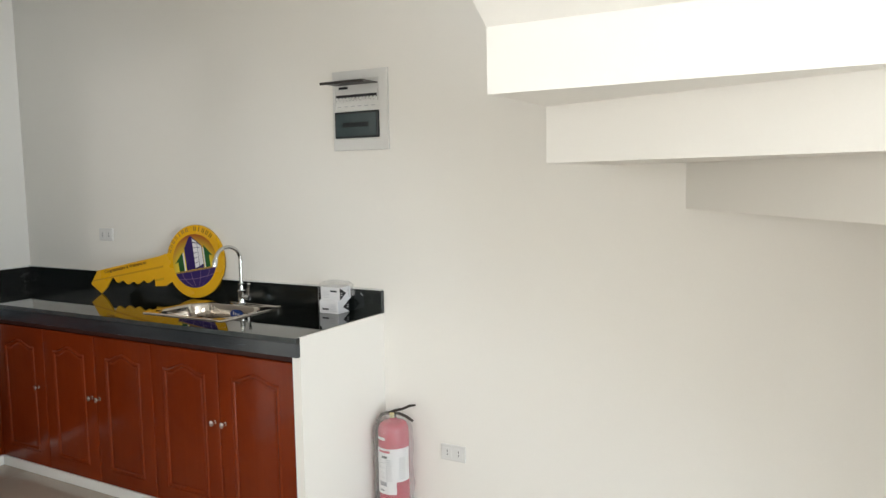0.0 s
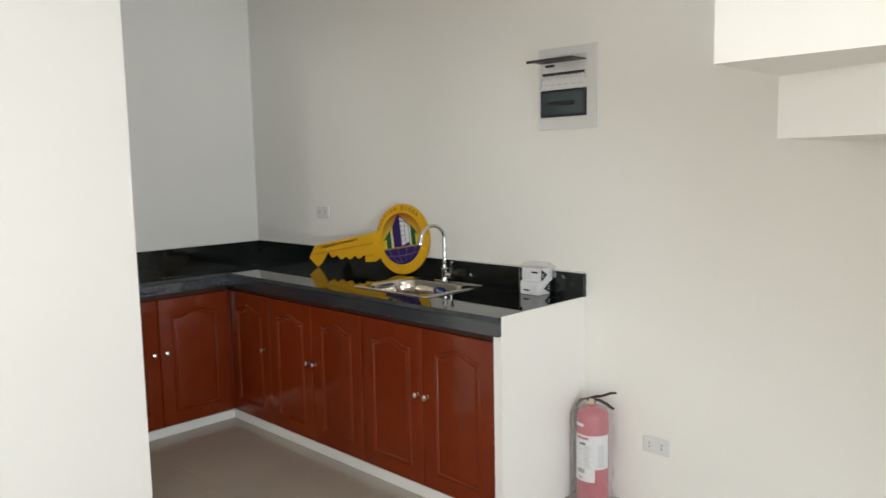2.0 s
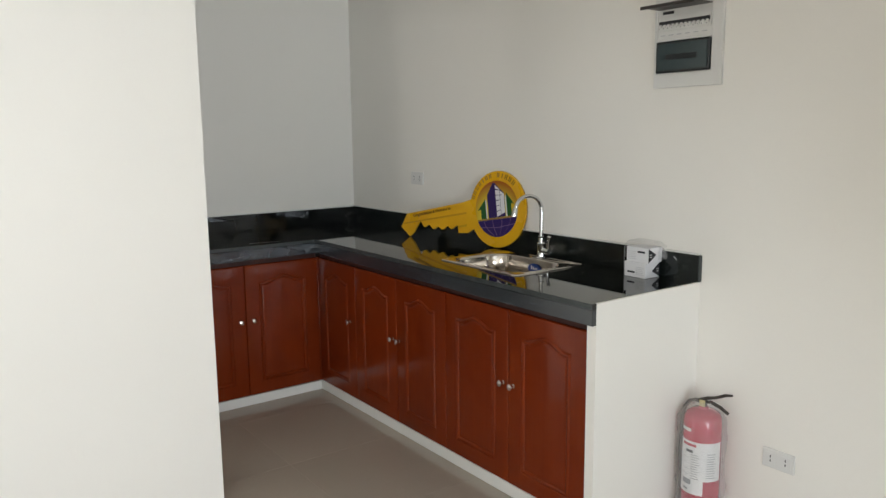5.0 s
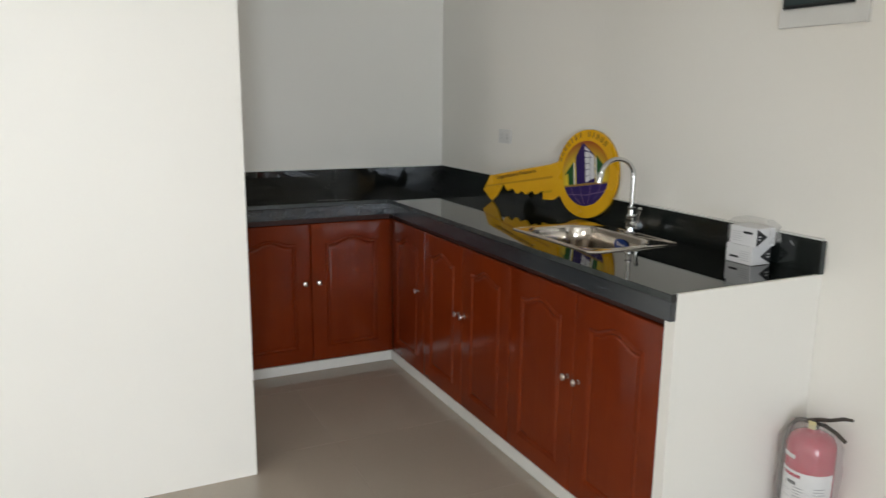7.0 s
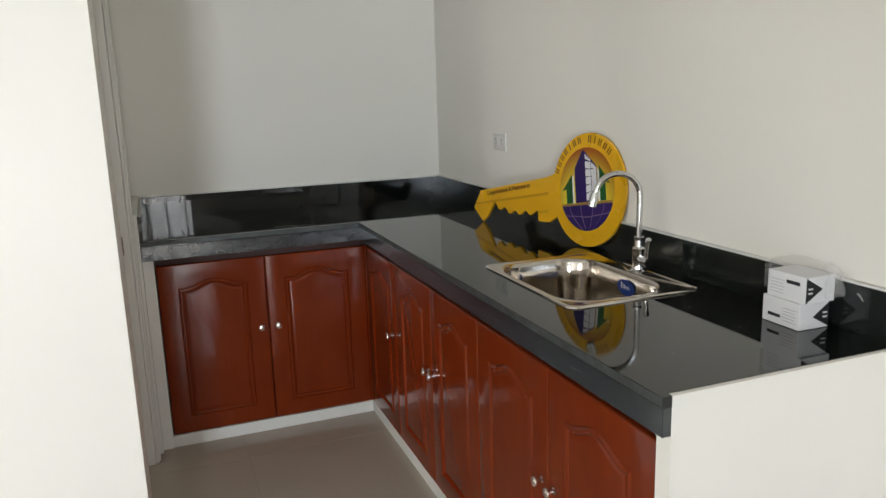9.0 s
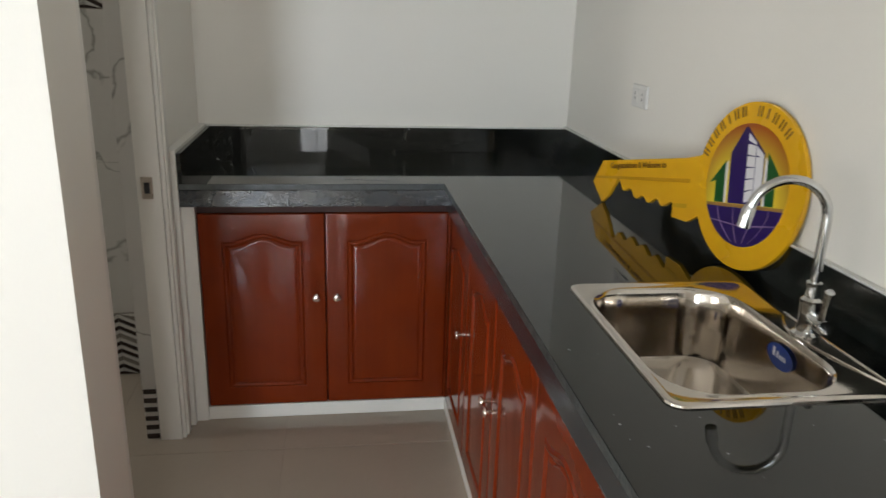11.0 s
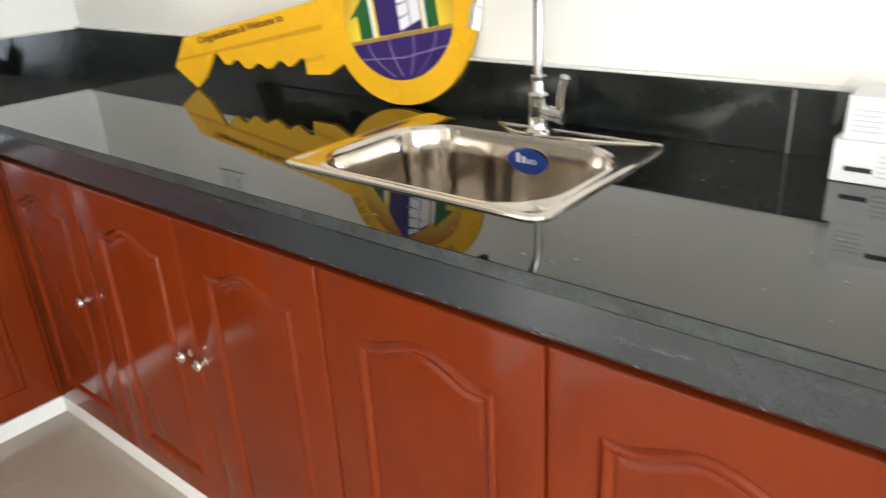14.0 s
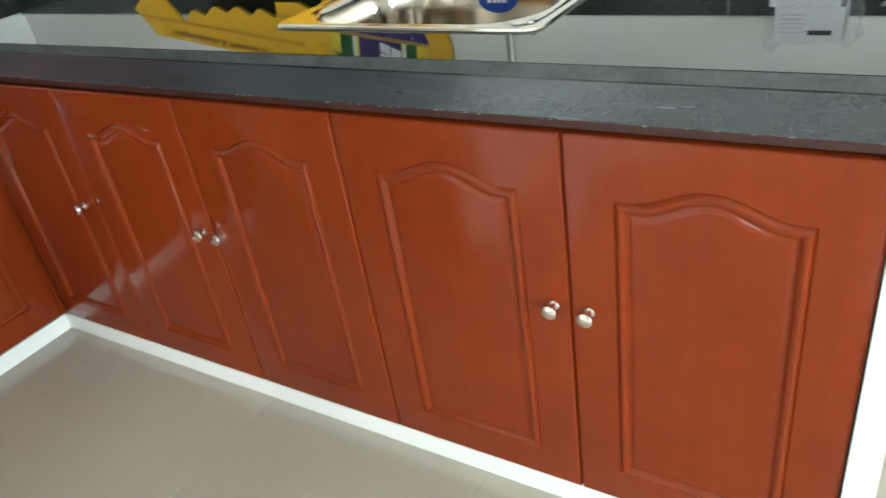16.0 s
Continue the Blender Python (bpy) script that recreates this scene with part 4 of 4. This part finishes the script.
curved_bar("red_band", 222, 272, 0.293, 0.303, RED)
curved_bar("print_bar", 238, 262, 0.268, 0.279, DARK)
for i in range(4):
    curved_bar("print_block", 225, 250, 0.180 + 0.022 * i, 0.1812 + 0.022 * i, GREY)
for i in range(11):
    curved_bar("print_line", 256, 282 - 3 * (i % 3), 0.168 + 0.0092 * i, 0.1705 + 0.0092 * i, GREY)
    curved_bar("print_line", 304, 332 - 4 * (i % 2), 0.176 + 0.0092 * i, 0.1785 + 0.0092 * i, GREY)
curved_bar("print_bar", 226, 258, 0.142, 0.162, GREY)
curved_bar("print_line", 226, 248, 0.118, 0.126, GREY)
curved_bar("white_strip", 212, 254, 0.348, 0.361, PAPER)
part("valve", lathe(bmesh.new(), [(0.0, 0.434), (0.014, 0.434), (0.014, 0.448), (0.011, 0.452), (0.011, 0.462), (0.0, 0.464)], 20), LEVER, ext, "dark metal valve body", smooth=True)
bm = bmesh.new()
tube(bm, [(-0.020, 0, 0.454), (0.012, 0.0, 0.466), (0.044, 0.0, 0.474), (0.078, 0.0, 0.490), (0.104, 0.0, 0.494)], [0.005, 0.0065, 0.0055, 0.006, 0.004], 10)
part("upper_lever", bm, LEVER, ext, "dark metal squeeze lever", smooth=True)
bm = bmesh.new()
tube(bm, [(0.0, 0, 0.452), (0.030, 0.0, 0.452), (0.062, 0.0, 0.440), (0.092, 0.0, 0.420)], [0.005, 0.0065, 0.0065, 0.006], 10)
part("carry_handle", bm, LEVER, ext, smooth=True)
part("safety_tag", boxes((-0.011, 0.011, -0.020, -0.015, 0.436, 0.461, 0.002)), BRASS, ext, "yellow safety tag")
bm = bmesh.new()
tube(bm, [(-0.008, 0.004, 0.446), (-0.034, 0.012, 0.447), (-0.060, 0.020, 0.436), (-0.078, 0.022, 0.408), (-0.084, 0.018, 0.360), (-0.084, 0.012, 0.280), (-0.083, 0.010, 0.180), (-0.083, 0.010, 0.080)], 0.0072, 12)
part("hose", bm, HOSE, ext, "black rubber hose", smooth=True)
bm = bmesh.new()
tube(bm, [(-0.083, 0.010, 0.082), (-0.083, 0.010, 0.060), (-0.084, 0.010, 0.020)], [0.008, 0.010, 0.012], 12)
part("nozzle", bm, HOSE, ext, smooth=True)
bm = bmesh.new()
rows = []
random.seed(8)
LEVELS_UP, ROUND = 26, 60
for j in range(LEVELS_UP):
    f = j / (LEVELS_UP - 1)
    z = 0.003 + 0.452 * f
    r = 0.081 + 0.011 * max(0.0, 0.14 - f) / 0.14 if f < 0.84 else 0.081 - ((f - 0.84) / 0.16) ** 1.5 * 0.056
    ring = []
    for i in range(ROUND):
        a = 2 * math.pi * i / ROUND
        p = Vector((math.cos(a) * 2.2, math.sin(a) * 2.2, 9.0 * f))
        fold = 0.010 * noise.noise(p) + 0.006 * abs(noise.noise(p * 2.7)) + 0.003 * random.random()
        wide = 1.10 if math.cos(a) < -0.2 else 1.0
        rr = max(r * wide + fold, 0.0725 if f < 0.86 else 0.02)
        ring.append(bm.verts.new((rr * math.cos(a), min(rr * 0.95 * math.sin(a), 0.090), z + 0.004 * noise.noise(p * 1.9))))
    rows.append(ring)
for a, b in zip(rows, rows[1:]):
    for i in range(ROUND):
        j = (i + 1) % ROUND
        bm.faces.new((a[i], a[j], b[j], b[i]))
part("plastic_wrap", bm, FILM, ext, "loose crumpled clear plastic wrap", smooth=True)

# ---- breaker panel ----
panel = thing("breaker_panel", pose(-1.9315, WALL_Y, 1.7965), "white electrical breaker panel with smoked covers, upper one open", "breaker panel")
PW, PH = 0.149, 0.178
bm = bmesh.new()
gxs, gzs = (-PW, -0.136, 0.104, PW), (-PH, -0.125, -0.004, 0.006, 0.138, PH)
fv = {(i, k): bm.verts.new((x, -0.014, z)) for i, x in enumerate(gxs) for k, z in enumerate(gzs)}
for i in range(3):
    for k in range(5):
        if not (i == 1 and k in (1, 3)):
            bm.faces.new((fv[i, k], fv[i + 1, k], fv[i + 1, k + 1], fv[i, k + 1]))
ext_ = bmesh.ops.extrude_face_region(bm, geom=bm.faces[:])
bmesh.ops.translate(bm, vec=(0, 0.0137, 0), verts=[g for g in ext_["geom"] if isinstance(g, bmesh.types.BMVert)])
rim = [e for e in bm.edges if len(e.link_faces) == 2 and e.calc_face_angle(0) > 1.0 and all(v.co.y < -0.01 for v in e.verts)]
bmesh.ops.bevel(bm, geom=rim, offset=0.003, segments=2, affect="EDGES", profile=0.6)
part("frame", bm, PLASTIC, panel)
part("back_plate", boxes((-0.136, 0.104, -0.006, -0.0003, -0.125, -0.004), (-0.136, 0.104, -0.009, -0.0003, 0.006, 0.138)), PLASTIC, panel)
cover = part("lower_cover", boxes((-0.135, 0.103, -0.022, -0.008, -0.122, -0.005, 0.004)), INNER, panel, "smoked plastic cover, closed")
bm = bmesh.new()
prism(bm, [(-0.122 - 0.004 * math.sin(math.pi * k / 8), -0.112 + 0.097 * k / 8) for k in range(9)] + [(0.093, -0.015), (0.093, -0.112)], -0.0240, -0.0215)
part("cover_pane", bm, SMOKE, cover, "blue-grey smoked window")
part("cover_handle", boxes((-0.088, 0.052, -0.0252, -0.0238, -0.074, -0.054, 0.001)), INNER, cover)
lid = bmesh.new()
box(lid, -0.132, 0.100, -0.125, -0.010, 0.0, 0.004, 0.0015)
box(lid, -0.132, 0.100, -0.128, -0.122, -0.008, 0.004, 0.0015)
flap = part("upper_cover", lid, material("brown_smoked_flap", (0.040, 0.034, 0.028), 0.4, 0, 0.1), panel, "smoked plastic cover, hinged open")
flap.location = (0, 0, 0.114)
flap.rotation_euler = (radians(-0.5), 0, 0)
part("breaker_row", boxes((-0.130, 0.098, -0.016, -0.009, 0.036, 0.088, 0.001)), PLASTIC, panel, "row of white breakers")
part("rail_slot", boxes((-0.128, 0.096, -0.0165, -0.0161, 0.055, 0.071)), DARK, panel, "dark slot behind the toggles")
for i in range(12):
    x = -0.126 + 0.0187 * i
    part("toggle", boxes((x + 0.003, x + 0.0125, -0.023, -0.0166, 0.046, 0.059, 0.001)), PLASTIC, panel)
    part("toggle_gap", boxes((x - 0.0005, x + 0.0022, -0.0165, -0.0161, 0.044, 0.0548)), DARK, panel)
part("badge", boxes((-0.116, -0.066, -0.0105, -0.0091, 0.097, 0.108)), DARK, panel, "dark maker's badge")
for i in range(6):
    part("print_line", boxes((-0.125 + 0.037 * i, -0.104 + 0.037 * i, -0.0095, -0.0091, 0.018, 0.021)), PRINT, panel)


def outlet(m, label):
    """A two-gang outlet plate, facing local -y."""
    ob = thing("wall_outlet", m, label, "outlet", "wall outlets")
    part("plate", boxes((-0.060, 0.060, -0.008, -0.0003, -0.036, 0.036, 0.003)), PLASTIC, ob)
    for s in (-0.028, 0.028):
        part("socket", boxes((s - 0.020, s + 0.020, -0.0098, -0.0079, -0.021, 0.021, 0.0009)), PLASTIC, ob)
        for a in (-0.008, 0.008):
            part("slot", boxes((s - 0.0018, s + 0.0018, -0.0102, -0.0097, a - 0.0045, a + 0.0045)), DARK, ob)
    return ob


outlet(pose(-3.742, WALL_Y, 1.198), "small white double outlet above the worktop")
outlet(pose(-1.486, WALL_Y, 0.284), "small white double outlet low on the wall")
outlet(pose(BATH_X, 0.240, 0.283, 0, 0, 90), "small white double outlet low on the bathroom block")

# ---- bathroom tiles ----
tile_wall = bpy.data.objects["wall_bathroom_back"]
TX = -4.300
bm_t = boxes((-4.3118, TX, 0.0003, 0.2994, 0.0003, 0.5992, 0.0006))
mesh = bpy.data.meshes.new("wall_tile")
bm_t.to_mesh(mesh)
bm_t.free()
mesh.materials.append(MARBLE)
for j in range(-6, 4):
    for z in (0.27, 0.87, 1.56, 2.16):
        if z + 0.6 > CEIL + 0.15:
            continue
        y = 0.2 + 0.30 * j if j < 3 else 1.1
        if y + 0.3 > BATH_Y - T or y < SOUTH_Y + 0.0:
            continue
        t = new("wall_tile", mesh)
        t.location = (0, y, z)
        if z in (0.87,):
            t.scale = (1, 1, 0.9)
        if z > 2.1:
            t.scale = (1, 1, 0.8)
        t.parent = tile_wall


def chevrons(name, y0, y1, z0, z1, x, parent):
    """A zigzag mosaic band: slanted pieces in dark, grey and marble."""
    sets = {0: bmesh.new(), 1: bmesh.new(), 2: bmesh.new()}
    col, row, gap = 0.062, 0.0165, 0.0022
    y, c = y0, 0
    while y < y1 - 0.01:
        ye = min(y + col, y1) - gap
        rise = 0.030 * (1 if c % 2 else -1)
        for r in range(-2, int((z1 - z0) / row) + 2):
            za = z0 + r * row + (0 if c % 2 else 0.030)
            pts = [(y, za), (ye, za + rise), (ye, za + rise + row - gap), (y, za + row - gap)]
            pts = [(a, min(max(b, z0), z1)) for a, b in pts]
            if pts[3][1] - pts[0][1] < 0.002 and pts[2][1] - pts[1][1] < 0.002:
                continue
            pick = sets[(0, 2, 1, 2, 0, 2)[(r + 6) % 6]]
            lo = [pick.verts.new((x, a, b)) for a, b in pts]
            hi = [pick.verts.new((x + 0.006, a, b)) for a, b in pts]
            pick.faces.new(hi)
            for i in range(4):
                k = (i + 1) % 4
                pick.faces.new((lo[i], lo[k], hi[k], hi[i]))
        y += col
        c += 1
    for k, mt in ((0, MOSAIC_DARK), (1, MOSAIC_GREY), (2, MARBLE)):
        tagged(part(name, sets[k], mt, parent), "zigzag mosaic pieces", kind="stuff")


chevrons("mosaic_band", 0.205, 1.148, 0.003, 0.265, -4.308, tile_wall)
chevrons("mosaic_band", 0.205, 1.148, 1.412, 1.556, -4.308, tile_wall)
# tiled edge of the doorway's reveal
reveal = structure("trim", boxes((JX0 + 0.0005, JX0 + 0.012, 1.1495, 1.1965, 0.205, JZ - 0.001, 0.001)), MARBLE, "marble tile edging inside the doorway")
for i in range(6):
    part("mosaic_piece", boxes((JX0 + 0.0005, JX0 + 0.012, 1.152, 1.1945, 0.003 + 0.034 * i, 0.020 + 0.034 * i, 0.0008)), MOSAIC_DARK, reveal)
    part("mosaic_piece", boxes((JX0 + 0.0005, JX0 + 0.012, 1.152, 1.1945, 0.021 + 0.034 * i, 0.036 + 0.034 * i, 0.0008)), MARBLE, reveal)

# ---- floor tiles ----
floor = bpy.data.objects["floor"]
SIZE, FX, FY = 0.60, -3.703, 1.62
meshes = {}
i0, i1 = math.floor((BACK_X - FX) / SIZE), math.ceil((EAST_X - FX) / SIZE)
j0, j1 = math.floor((SOUTH_Y - FY) / SIZE), math.ceil((WALL_Y - FY) / SIZE)
for i in range(i0, i1):
    for j in range(j0, j1):
        xa, xb = max(FX + i * SIZE, BACK_X), min(FX + (i + 1) * SIZE, EAST_X + T)
        ya, yb = max(FY + j * SIZE, SOUTH_Y), min(FY + (j + 1) * SIZE, WALL_Y)
        w, d = round(xb - xa - 0.0014, 4), round(yb - ya - 0.0014, 4)
        if w < 0.02 or d < 0.02:
            continue
        if (w, d) not in meshes:
            bm = bmesh.new()
            box(bm, 0, w, 0, d, -0.008, 0.0, 0.0007, 1)
            me = bpy.data.meshes.new("floor_tile")
            bmesh.ops.recalc_face_normals(bm, faces=bm.faces)
            bm.to_mesh(me)
            bm.free()
            me.materials.append(TILE)
            meshes[(w, d)] = me
        t = new("floor_tile", meshes[(w, d)])
        t.location = (xa + 0.0007, ya + 0.0007, 0.0)
        t.parent = floor
